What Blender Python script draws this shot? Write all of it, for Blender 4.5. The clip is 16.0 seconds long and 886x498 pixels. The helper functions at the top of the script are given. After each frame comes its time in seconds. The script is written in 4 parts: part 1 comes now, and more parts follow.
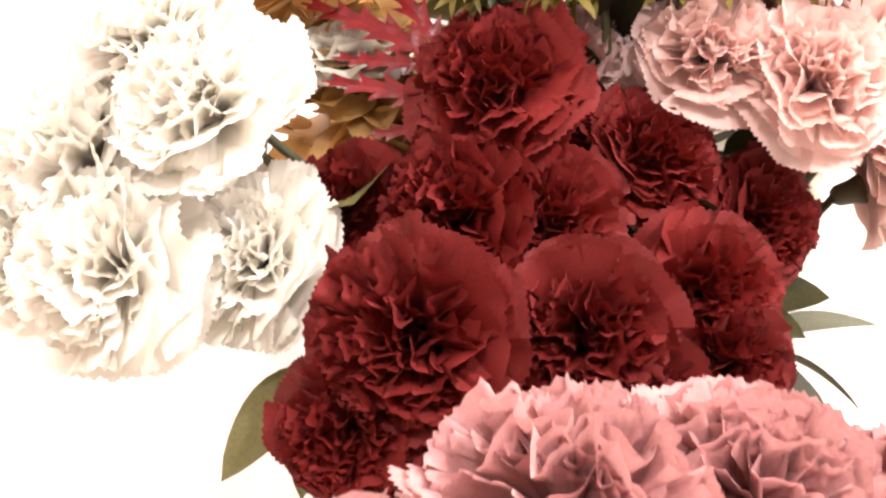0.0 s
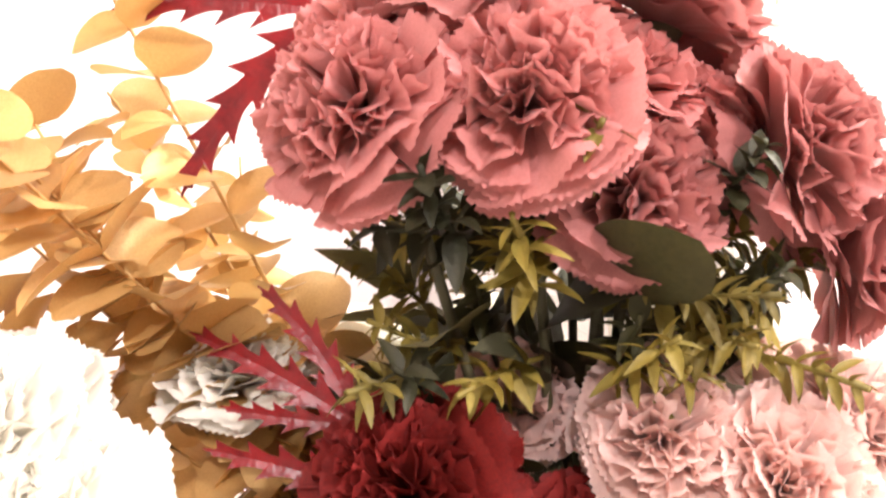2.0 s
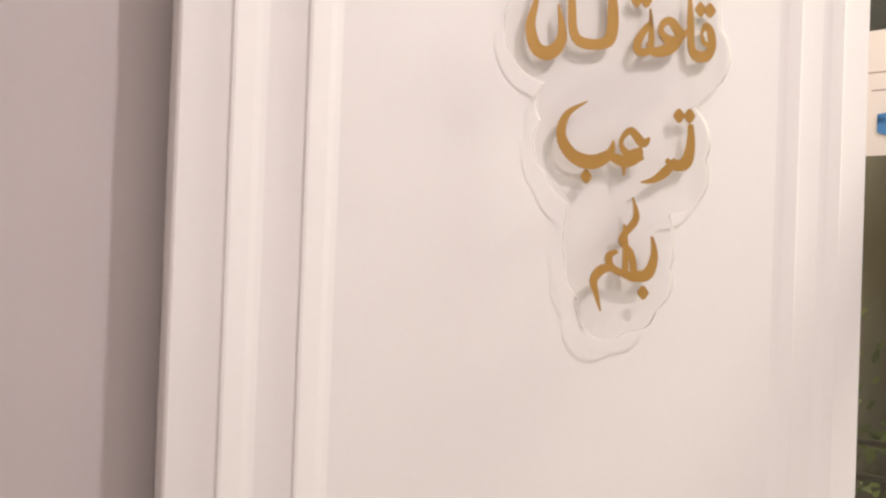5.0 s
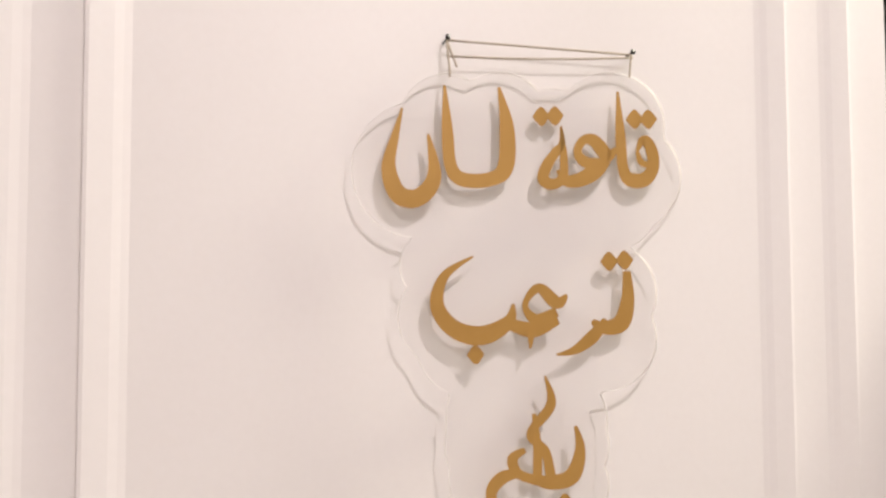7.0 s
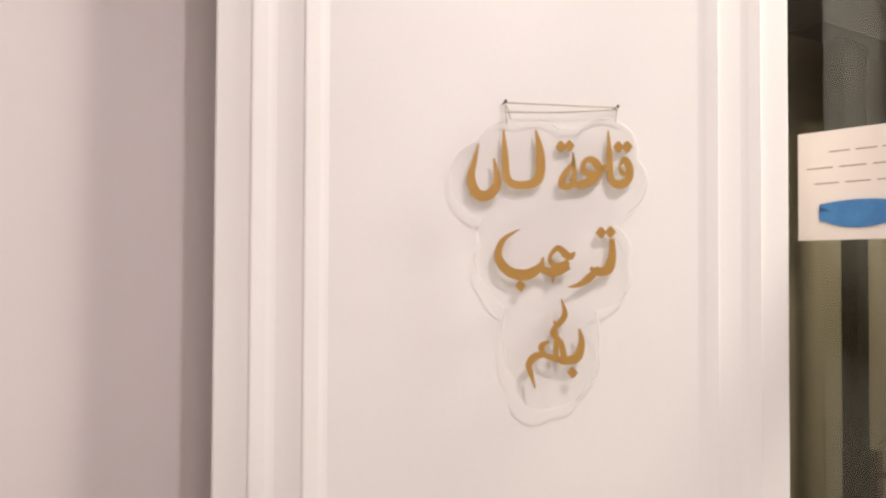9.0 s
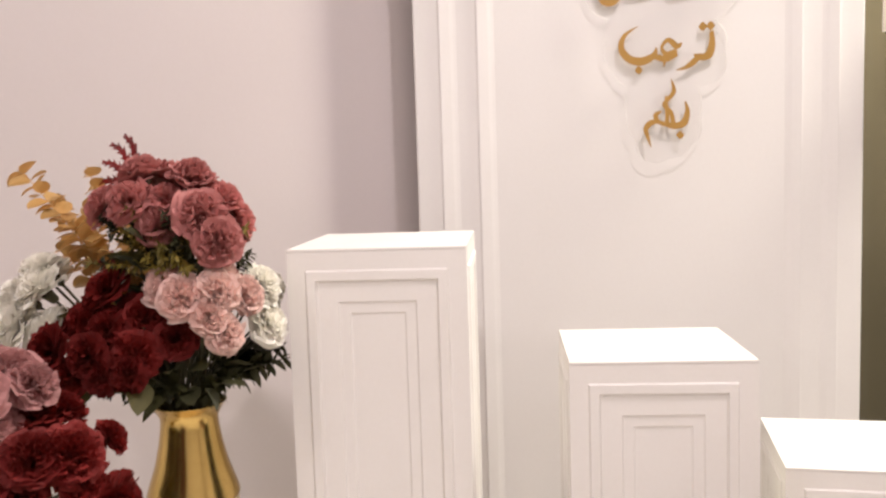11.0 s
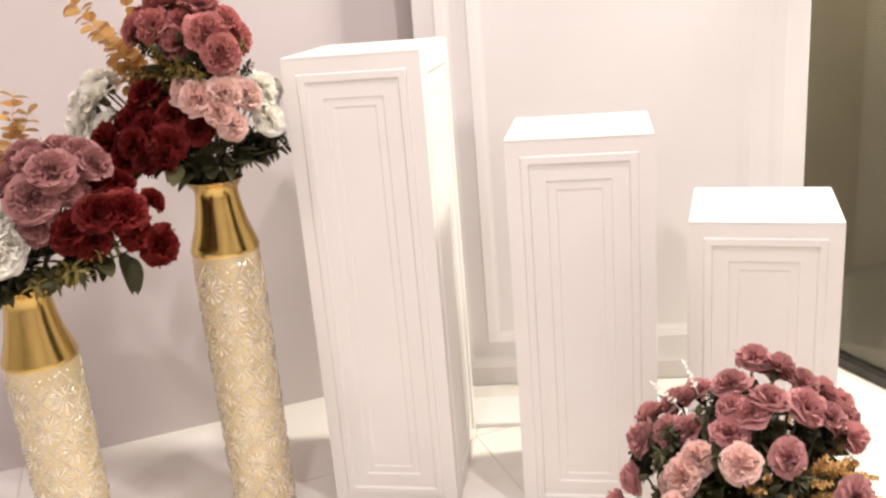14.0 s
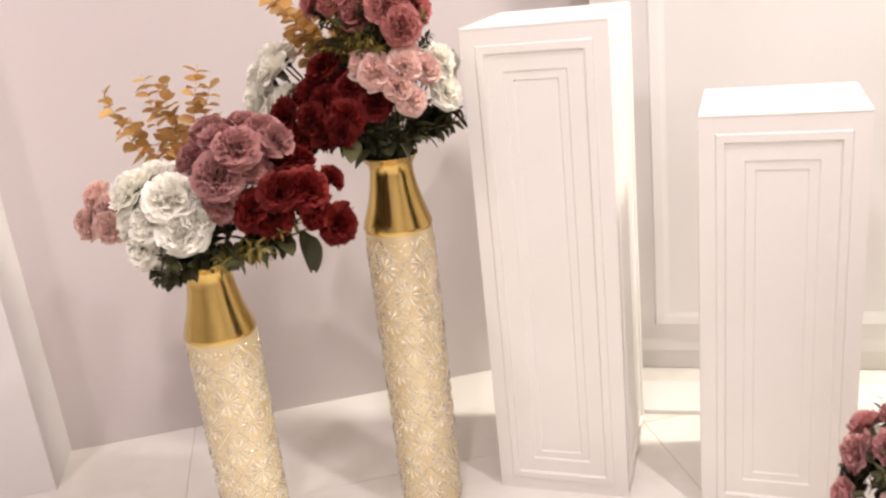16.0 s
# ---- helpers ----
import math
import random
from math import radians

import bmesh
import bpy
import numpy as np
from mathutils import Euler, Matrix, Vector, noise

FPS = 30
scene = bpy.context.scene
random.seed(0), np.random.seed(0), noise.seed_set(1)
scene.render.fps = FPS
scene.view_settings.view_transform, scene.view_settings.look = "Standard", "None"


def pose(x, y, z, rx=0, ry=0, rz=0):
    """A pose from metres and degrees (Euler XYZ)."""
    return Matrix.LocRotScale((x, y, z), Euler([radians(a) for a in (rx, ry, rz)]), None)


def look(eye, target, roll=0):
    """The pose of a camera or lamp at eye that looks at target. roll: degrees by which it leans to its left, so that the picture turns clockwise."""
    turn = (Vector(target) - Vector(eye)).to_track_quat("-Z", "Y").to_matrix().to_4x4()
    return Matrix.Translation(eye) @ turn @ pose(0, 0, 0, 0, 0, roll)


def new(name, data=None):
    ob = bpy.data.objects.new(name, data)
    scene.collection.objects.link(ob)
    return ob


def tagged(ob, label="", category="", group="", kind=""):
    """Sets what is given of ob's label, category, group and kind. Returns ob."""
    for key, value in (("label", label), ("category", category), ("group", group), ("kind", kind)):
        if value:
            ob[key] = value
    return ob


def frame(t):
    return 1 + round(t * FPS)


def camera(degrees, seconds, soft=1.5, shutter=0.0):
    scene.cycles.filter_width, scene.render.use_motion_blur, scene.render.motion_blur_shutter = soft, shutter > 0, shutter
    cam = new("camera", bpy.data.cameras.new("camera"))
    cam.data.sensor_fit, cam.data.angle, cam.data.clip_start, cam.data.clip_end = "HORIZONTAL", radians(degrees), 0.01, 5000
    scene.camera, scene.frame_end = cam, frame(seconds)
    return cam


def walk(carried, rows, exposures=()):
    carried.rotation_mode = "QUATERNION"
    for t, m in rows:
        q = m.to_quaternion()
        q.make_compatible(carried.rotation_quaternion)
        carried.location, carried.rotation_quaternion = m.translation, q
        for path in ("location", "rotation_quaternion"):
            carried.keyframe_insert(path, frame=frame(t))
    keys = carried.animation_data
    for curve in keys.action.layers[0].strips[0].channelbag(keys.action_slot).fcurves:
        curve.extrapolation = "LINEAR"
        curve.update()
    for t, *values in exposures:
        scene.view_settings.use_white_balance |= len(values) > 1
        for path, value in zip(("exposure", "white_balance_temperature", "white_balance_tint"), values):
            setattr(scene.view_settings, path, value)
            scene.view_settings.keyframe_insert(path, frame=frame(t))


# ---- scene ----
import itertools

cam = camera(54.0, 16.0, soft=2.4, shutter=0.22)
PATH = [
    (0, (-0.645, -0.976, 1.019), (0.245, 0.718, 0.436), -3.5),
    (0.5, (-0.629, -0.94, 1.036), (0.294, 0.734, 0.449), -2.0),
    (1, (-0.611, -0.923, 1.059), (0.373, 0.731, 0.515), -0.8),
    (1.5, (-0.602, -0.911, 1.086), (0.428, 0.734, 0.606), -0.0),
    (2, (-0.585, -0.903, 1.126), (0.427, 0.756, 0.652), 0.4),
    (2.5, (-0.576, -0.907, 1.151), (0.461, 0.771, 0.823), 1.0),
    (3, (-0.561, -0.909, 1.171), (0.553, 0.742, 0.989), 3.6),
    (3.5, (-0.519, -0.973, 1.196), (0.49, 0.749, 1.063), 3.4),
    (4, (-0.389, -1.049, 1.216), (0.473, 0.754, 1.144), 5.4),
    (4.5, (-0.247, -1.013, 1.223), (0.601, 0.798, 1.203), 3.6),
    (6.8, (0.237, -0.806, 1.375), (0.786, 1.115, 1.476), -0.5),
    (7, (0.237, -0.817, 1.398), (0.781, 1.104, 1.509), -0.2),
    (7.5, (0.218, -0.862, 1.416), (0.766, 1.059, 1.521), -0.0),
    (8, (0.166, -1.007, 1.393), (0.714, 0.908, 1.565), -0.3),
    (8.2, (0.126, -1.084, 1.407), (0.686, 0.832, 1.529), 0.0),
    (10.3, (0.024, -1.806, 1.208), (0.105, 0.193, 1.205), 0.2),
    (10.5, (-0.01, -1.84, 1.183), (0.106, 0.156, 1.143), -0.3),
    (11, (0.03, -1.956, 1.143), (0.052, 0.035, 0.957), -1.8),
    (11.5, (0.077, -2.013, 1.139), (0.04, -0.031, 0.872), -2.4),
    (12, (0.129, -2.099, 1.134), (-0.008, -0.138, 0.766), -2.8),
    (12.5, (0.182, -2.186, 1.132), (-0.014, -0.238, 0.724), -2.8),
    (13, (0.219, -2.253, 1.134), (-0.036, -0.324, 0.669), -3.4),
    (13.5, (0.257, -2.293, 1.138), (0.045, -0.367, 0.644), -3.8),
    (14, (0.276, -2.323, 1.143), (0.075, -0.422, 0.556), -4.8),
    (14.5, (0.282, -2.361, 1.124), (0.055, -0.512, 0.397), -6.3),
    (15, (0.258, -2.385, 1.132), (-0.064, -0.551, 0.403), -8.4),
    (15.5, (0.231, -2.354, 1.138), (-0.23, -0.542, 0.43), -8.4),
    (16, (0.176, -2.251, 1.169), (-0.325, -0.427, 0.52), -6.4),
]
EXPOSURES = [(0, 1.38), (2.0, 1.3), (2.5, 1.0), (3.0, 0.58), (3.5, -0.12), (4.0, -0.3), (4.5, -0.46), (7.5, -0.56), (8.0, -0.57), (10.5, -0.42), (12.5, -0.26), (14.5, -0.1), (16.0, -0.08)]
walk(cam, [(t, look(eye, target, roll)) for t, eye, target, roll in PATH], EXPOSURES)

# ---- light: assumed lamps in an unseen ceiling, white room closed for bounce ----
world = bpy.data.worlds.new("world")
scene.world = world
world.use_nodes = True
world.node_tree.nodes["Background"].inputs[0].default_value = (0.9, 0.85, 0.8, 1)
world.node_tree.nodes["Background"].inputs[1].default_value = 0.02

CEILING = 2.75


def downlight(x, y, watts, radius=0.06, spot=None, target=None):
    data = bpy.data.lights.new("assumed_lamp", "SPOT" if spot else "AREA")
    if spot:
        data.spot_size, data.spot_blend, data.shadow_soft_size = radians(spot), 0.6, radius
    else:
        data.shape, data.size = "DISK", radius * 2
    data.energy, data.color = watts, (1.0, 0.90, 0.915)
    ob = new("assumed_lamp", data)
    ob.matrix_world = look((x, y, CEILING - 0.03), target or (x, y, 0))
    return ob


downlight(0.80, -1.4, 30, 0.05)
downlight(-0.10, -2.4, 25, 0.05)
# the rear and the left lamp are added fill for flowers and left wall
downlight(0.9, -3.4, 16, 0.08)
downlight(-1.3, -2.1, 20, 0.08)
downlight(1.18, -0.24, 38, 0.05, 50, (-0.95, -0.35, 0.8))

# ---- materials ----


def rgb(c):
    return (c[0], c[1], c[2], 1)


def material(name, a, b=None, rough=0.5, metal=0.0, scale=30.0, bump=0.0, bump_scale=None, translucent=0.0,
             spread=0.0, island=0.0, sheen=0.0, stretch=None, coat=0.0):
    """Two colours mixed by two scales of noise, fine relief, and light shining through thin things."""
    m = bpy.data.materials.new(name)
    m.use_nodes = True
    t = m.node_tree
    n, l = t.nodes, t.links
    bsdf = n["Principled BSDF"]
    b = b or a
    co = n.new("ShaderNodeTexCoord")
    src = co.outputs["Object"]
    if stretch:
        mp = n.new("ShaderNodeMapping")
        mp.inputs["Scale"].default_value = stretch
        l.new(src, mp.inputs[0])
        src = mp.outputs[0]
    big = n.new("ShaderNodeTexNoise")
    big.inputs["Scale"].default_value = scale
    big.inputs["Detail"].default_value = 4
    fine = n.new("ShaderNodeTexNoise")
    fine.inputs["Scale"].default_value = bump_scale or scale * 9
    fine.inputs["Detail"].default_value = 3
    l.new(src, big.inputs["Vector"])
    l.new(src, fine.inputs["Vector"])
    add = n.new("ShaderNodeMath")
    add.operation = "MULTIPLY_ADD"
    l.new(fine.outputs[0], add.inputs[0])
    add.inputs[1].default_value = 0.35
    l.new(big.outputs[0], add.inputs[2])
    ramp = n.new("ShaderNodeMapRange")
    ramp.inputs[1].default_value, ramp.inputs[2].default_value = 0.42, 0.92
    l.new(add.outputs[0], ramp.inputs[0])
    mix = n.new("ShaderNodeMix")
    mix.data_type = "RGBA"
    mix.inputs[6].default_value, mix.inputs[7].default_value = rgb(a), rgb(b)
    l.new(ramp.outputs[0], mix.inputs[0])
    colour = mix.outputs[2]
    for amount, node, out in ((spread, "ShaderNodeObjectInfo", "Random"), (island, "ShaderNodeNewGeometry", "Random Per Island")):
        if amount:
            info = n.new(node)
            mr = n.new("ShaderNodeMapRange")
            mr.inputs[3].default_value, mr.inputs[4].default_value = 1 - amount, 1 + amount
            l.new(info.outputs[out], mr.inputs[0])
            hsv = n.new("ShaderNodeHueSaturation")
            l.new(mr.outputs[0], hsv.inputs["Value"])
            l.new(colour, hsv.inputs["Color"])
            colour = hsv.outputs[0]
    l.new(colour, bsdf.inputs["Base Color"])
    bsdf.inputs["Roughness"].default_value = rough
    bsdf.inputs["Metallic"].default_value = metal
    bsdf.inputs["Sheen Weight"].default_value = sheen
    bsdf.inputs["Coat Weight"].default_value = coat
    if bump:
        bp = n.new("ShaderNodeBump")
        bp.inputs["Strength"].default_value = bump
        bp.inputs["Distance"].default_value = 0.002
        l.new(fine.outputs[0], bp.inputs["Height"])
        l.new(bp.outputs[0], bsdf.inputs["Normal"])
    if translucent:
        tr = n.new("ShaderNodeBsdfTranslucent")
        l.new(colour, tr.inputs["Color"])
        ms = n.new("ShaderNodeMixShader")
        ms.inputs[0].default_value = translucent
        l.new(bsdf.outputs[0], ms.inputs[1])
        l.new(tr.outputs[0], ms.inputs[2])
        l.new(ms.outputs[0], n["Material Output"].inputs[0])
    return m


WALL = material("wall_paint", (0.615, 0.555, 0.55), (0.585, 0.525, 0.515), 0.75, scale=1.6, bump=0.05, bump_scale=160)
WHITE_WALL = material("white_wall_paint", (0.80, 0.77, 0.75), (0.74, 0.71, 0.69), 0.7, scale=1.4, bump=0.05, bump_scale=160)
PANEL = material("panel_lacquer", (0.83, 0.80, 0.78), (0.79, 0.757, 0.732), 0.42, scale=2.2, bump=0.03, bump_scale=120)
PLINTH = material("plinth_lacquer", (0.84, 0.81, 0.775), (0.80, 0.765, 0.72), 0.45, scale=4, bump=0.03, bump_scale=150)
CEIL = material("ceiling_paint", (0.8, 0.78, 0.75), (0.77, 0.75, 0.72), 0.8, scale=2)
GROUT = material("grout", (0.68, 0.61, 0.54), (0.56, 0.5, 0.43), 0.9, scale=8)
RED = material("red_petal", (0.23, 0.008, 0.0045), (0.115, 0.0038, 0.0026), 0.72, scale=45, bump=0.15, translucent=0.18, spread=0.14, island=0.2)
DUSTY = material("dusty_pink_petal", (0.62, 0.245, 0.225), (0.52, 0.19, 0.175), 0.66, scale=45, bump=0.15, translucent=0.32, spread=0.12, island=0.12, sheen=0.1)
PALE = material("pale_pink_petal", (0.88, 0.67, 0.605), (0.83, 0.575, 0.515), 0.66, scale=45, bump=0.15, translucent=0.4, spread=0.07, island=0.08, sheen=0.1)
IVORY = material("ivory_petal", (0.985, 0.965, 0.90), (0.98, 0.95, 0.86), 0.7, scale=45, bump=0.1, translucent=0.32, spread=0.02, island=0.02)
GREEN = material("dark_green_leaf", (0.022, 0.023, 0.006), (0.055, 0.05, 0.013), 0.65, scale=35, bump=0.25, translucent=0.15, spread=0.35)
SAGE = material("sage_leaf", (0.10, 0.095, 0.03), (0.15, 0.13, 0.045), 0.6, scale=30, bump=0.25, translucent=0.2, spread=0.25)
OLIVE = material("olive_leaf", (0.15, 0.12, 0.02), (0.27, 0.20, 0.035), 0.6, scale=50, bump=0.2, translucent=0.2, spread=0.3)
STEM = material("green_stem", (0.06, 0.06, 0.025), (0.10, 0.085, 0.04), 0.55, scale=60, bump=0.2)
ROSE = material("rose_petal", (0.70, 0.37, 0.36), (0.58, 0.27, 0.265), 0.66, scale=45, bump=0.15, translucent=0.25, spread=0.14, island=0.12, sheen=0.1)
MAUVE = material("mauve_petal", (0.56, 0.28, 0.27), (0.46, 0.21, 0.20), 0.66, scale=45, bump=0.15, translucent=0.35, spread=0.1, island=0.1, sheen=0.1)
GOLD_LEAF = material("gold_leaf", (0.70, 0.45, 0.18), (0.56, 0.335, 0.115), 0.4, metal=0.15, scale=40, bump=0.2, translucent=0.3, spread=0.2)
CRIMSON = material("crimson_leaf", (0.36, 0.014, 0.018), (0.08, 0.006, 0.008), 0.3, scale=28, bump=0.3, translucent=0.3, spread=0.15)
BRASS = material("polished_brass", (0.66, 0.47, 0.17), (0.56, 0.385, 0.12), 0.2, metal=1.0, scale=12, bump=0.05)
EMBOSS = material("embossed_gold", (0.66, 0.53, 0.30), (0.80, 0.70, 0.48), 0.36, metal=0.65, scale=26, bump=0.35, bump_scale=420)
RELIEF = material("white_washed_relief", (0.91, 0.86, 0.75), (0.78, 0.69, 0.53), 0.24, metal=0.75, scale=60, bump=0.2)
EDGE = material("acrylic_edge", (0.93, 0.91, 0.89), (0.86, 0.84, 0.82), 0.25, scale=40, translucent=0.6)
LETTER = material("gold_vinyl", (0.45, 0.255, 0.065), (0.40, 0.22, 0.05), 0.4, metal=0.25, scale=14)
CORD = material("jute_cord", (0.52, 0.45, 0.36), (0.38, 0.32, 0.25), 0.9, scale=300, bump=0.5)
STEEL = material("dark_metal", (0.05, 0.048, 0.045), (0.08, 0.075, 0.07), 0.4, metal=0.8, scale=20)
FAN = material("pleated_gold_mesh", (0.50, 0.29, 0.09), (0.36, 0.19, 0.05), 0.45, metal=0.35, scale=70, bump=0.5, bump_scale=500)
PAPER = material("notice_paper", (0.78, 0.70, 0.64), (0.75, 0.67, 0.61), 0.7, scale=6)
INK = material("notice_ink", (0.30, 0.20, 0.18), (0.36, 0.24, 0.21), 0.8, scale=20)
BLUE = material("blue_fabric", (0.06, 0.22, 0.46), (0.035, 0.14, 0.36), 0.7, scale=20, bump=0.2)
STONE = material("rough_stone", (0.66, 0.63, 0.57), (0.36, 0.33, 0.28), 0.85, scale=14, bump=0.7, spread=0.3)
DARK_FLOOR = material("outdoor_paving", (0.10, 0.09, 0.065), (0.06, 0.055, 0.045), 0.6, scale=4, bump=0.3)
OUT_WALL = material("olive_outdoor_wall", (0.24, 0.215, 0.165), (0.19, 0.17, 0.13), 0.8, scale=3, bump=0.04)
FENCE = material("dark_fence_wood", (0.05, 0.04, 0.03), (0.09, 0.07, 0.05), 0.7, scale=18, bump=0.3)
MIRROR_BLACK = material("black_frame", (0.012, 0.012, 0.013), (0.02, 0.02, 0.02), 0.35, scale=20)


def marble():
    m = bpy.data.materials.new("white_marble")
    m.use_nodes = True
    n, l = m.node_tree.nodes, m.node_tree.links
    bsdf = n["Principled BSDF"]
    co = n.new("ShaderNodeTexCoord")
    info = n.new("ShaderNodeObjectInfo")
    off = n.new("ShaderNodeVectorMath")
    off.operation = "MULTIPLY_ADD"
    comb = n.new("ShaderNodeCombineXYZ")
    for k in range(3):
        l.new(info.outputs["Random"], comb.inputs[k])
    l.new(comb.outputs[0], off.inputs[0])
    off.inputs[1].default_value = (9, 7, 5)
    l.new(co.outputs["Object"], off.inputs[2])
    warp = n.new("ShaderNodeTexNoise")
    warp.inputs["Scale"].default_value, warp.inputs["Detail"].default_value = 2.2, 6
    l.new(off.outputs[0], warp.inputs["Vector"])
    sub = n.new("ShaderNodeMath")
    sub.operation = "SUBTRACT"
    sub.inputs[1].default_value = 0.5
    l.new(warp.outputs[0], sub.inputs[0])
    ab = n.new("ShaderNodeMath")
    ab.operation = "ABSOLUTE"
    l.new(sub.outputs[0], ab.inputs[0])
    vein = n.new("ShaderNodeMapRange")
    vein.inputs[1].default_value, vein.inputs[2].default_value = 0.0, 0.045
    vein.inputs[3].default_value, vein.inputs[4].default_value = 1.0, 0.0
    l.new(ab.outputs[0], vein.inputs[0])
    cloud = n.new("ShaderNodeTexNoise")
    cloud.inputs["Scale"].default_value = 1.3
    l.new(off.outputs[0], cloud.inputs["Vector"])
    mul = n.new("ShaderNodeMath")
    mul.operation = "MULTIPLY"
    l.new(vein.outputs[0], mul.inputs[0])
    l.new(cloud.outputs[0], mul.inputs[1])
    mix = n.new("ShaderNodeMix")
    mix.data_type = "RGBA"
    mix.inputs[6].default_value, mix.inputs[7].default_value = (0.80, 0.76, 0.71, 1), (0.72, 0.665, 0.60, 1)
    l.new(mul.outputs[0], mix.inputs[0])
    l.new(mix.outputs[2], bsdf.inputs["Base Color"])
    bsdf.inputs["Roughness"].default_value = 0.16
    return m


MARBLE = marble()


def glassy(name, tint, rough, amount):
    """Clear sheet: see-through with a fresnel gloss."""
    m = bpy.data.materials.new(name)
    m.use_nodes = True
    n, l = m.node_tree.nodes, m.node_tree.links
    n.remove(n["Principled BSDF"])
    tr, gl, ms, fr, mr = (n.new("ShaderNodeBsdfTransparent"), n.new("ShaderNodeBsdfGlossy"), n.new("ShaderNodeMixShader"), n.new("ShaderNodeLayerWeight"), n.new("ShaderNodeMapRange"))
    tr.inputs[0].default_value = rgb(tint)
    gl.inputs["Roughness"].default_value = rough
    fr.inputs["Blend"].default_value = 0.25
    mr.inputs[3].default_value, mr.inputs[4].default_value = 0.03, amount
    l.new(fr.outputs["Facing"], mr.inputs[0])
    l.new(mr.outputs[0], ms.inputs[0])
    l.new(tr.outputs[0], ms.inputs[1])
    l.new(gl.outputs[0], ms.inputs[2])
    l.new(ms.outputs[0], n["Material Output"].inputs[0])
    return m


ACRYLIC = glassy("clear_acrylic", (0.994, 0.993, 0.992), 0.05, 0.25)
GLASS = glassy("green_tinted_glass", (0.68, 0.65, 0.58), 0.02, 0.22)

# ---- mesh helpers ----


def link_mesh(name, verts, faces, mat, parent=None, label="", smooth=False):
    me = bpy.data.meshes.new(name)
    me.from_pydata([tuple(v) for v in verts], [], faces)
    me.materials.append(mat)
    if smooth:
        me.shade_smooth()
    ob = new(name, me)
    if parent:
        ob.parent = parent
    if label:
        tagged(ob, label)
    return ob


def part(name, bm, mat, parent=None, label="", smooth=False):
    bmesh.ops.recalc_face_normals(bm, faces=bm.faces)
    me = bpy.data.meshes.new(name)
    bm.to_mesh(me)
    bm.free()
    me.materials.append(mat)
    if smooth:
        me.shade_smooth()
    ob = new(name, me)
    if parent:
        ob.parent = parent
    if label:
        tagged(ob, label)
    return ob


def share(name, mesh, parent, m, label=""):
    ob = new(name, mesh)
    ob.parent = parent
    ob.matrix_basis = m
    if label:
        tagged(ob, label)
    return ob


def thing(name, m, label, category, group="", kind=""):
    ob = new(name)
    ob.matrix_basis = m
    ob.empty_display_size = 0.05
    return tagged(ob, label, category, group, kind)


def box(bm, x0, x1, y0, y1, z0, z1, bevel=0.0):
    r = bmesh.ops.create_cube(bm, size=1.0)
    vs = r["verts"]
    for v in vs:
        v.co = Vector((x0 + (v.co.x + 0.5) * (x1 - x0), y0 + (v.co.y + 0.5) * (y1 - y0), z0 + (v.co.z + 0.5) * (z1 - z0)))
    if bevel:
        es = list({e for v in vs for e in v.link_edges})
        bmesh.ops.bevel(bm, geom=es, offset=bevel, segments=2, affect="EDGES", profile=0.6)
    return vs


def boxed(name, dims, mat, parent=None, bevel=0.0, label=""):
    bm = bmesh.new()
    box(bm, *dims, bevel)
    return part(name, bm, mat, parent, label)


def stepped_face(bm, x0, x1, z0, z1, profile, foot=1.0):
    """A face that looks to -y, worked in rectangular steps: (inset, y) from its rim inwards, closed in the middle. foot stretches the insets at the bottom."""
    loops = []
    for inset, y in profile:
        loops.append([bm.verts.new(c) for c in ((x0 + inset, y, z0 + inset * foot), (x1 - inset, y, z0 + inset * foot), (x1 - inset, y, z1 - inset), (x0 + inset, y, z1 - inset))])
    for a, b in zip(loops, loops[1:]):
        for k in range(4):
            bm.faces.new((a[k], a[(k + 1) % 4], b[(k + 1) % 4], b[k]))
    bm.faces.new(loops[-1])


def tube_rings(points, radii, sides=6):
    verts, faces = [], []
    for i, p in enumerate(points):
        p = Vector(p)
        q = Vector(points[min(i + 1, len(points) - 1)]) - Vector(points[max(i - 1, 0)])
        q = q.normalized() if q.length > 1e-9 else Vector((0, 0, 1))
        a = q.orthogonal().normalized()
        c = q.cross(a)
        for k in range(sides):
            w = 2 * math.pi * k / sides
            verts.append(p + radii[i] * (math.cos(w) * a + math.sin(w) * c))
    for i in range(len(points) - 1):
        for k in range(sides):
            k2 = (k + 1) % sides
            faces.append((i * sides + k, i * sides + k2, (i + 1) * sides + k2, (i + 1) * sides + k))
    faces.append(tuple(range(sides))[::-1])
    faces.append(tuple((len(points) - 1) * sides + k for k in range(sides)))
    return verts, faces


def lathe(profile, sides=48):
    verts, faces = [], []
    for r, z in profile:
        for k in range(sides):
            w = 2 * math.pi * k / sides
            verts.append((r * math.cos(w), r * math.sin(w), z))
    for i in range(len(profile) - 1):
        for k in range(sides):
            k2 = (k + 1) % sides
            faces.append((i * sides + k, i * sides + k2, (i + 1) * sides + k2, (i + 1) * sides + k))
    return verts, faces


# ---- the setting ----
# The room is turned by ROOM degrees against the welcome panel; the panel's front is y = 0, its left edge x = 0.
ROOM = 25.0
TURN = Matrix.Rotation(radians(ROOM), 4, "Z")
V_WALL = 0.115     # the back wall, in room coordinates
U_GLASS = 1.067    # the glass front
U_NICHE = -1.485   # the side of the niche on the far side

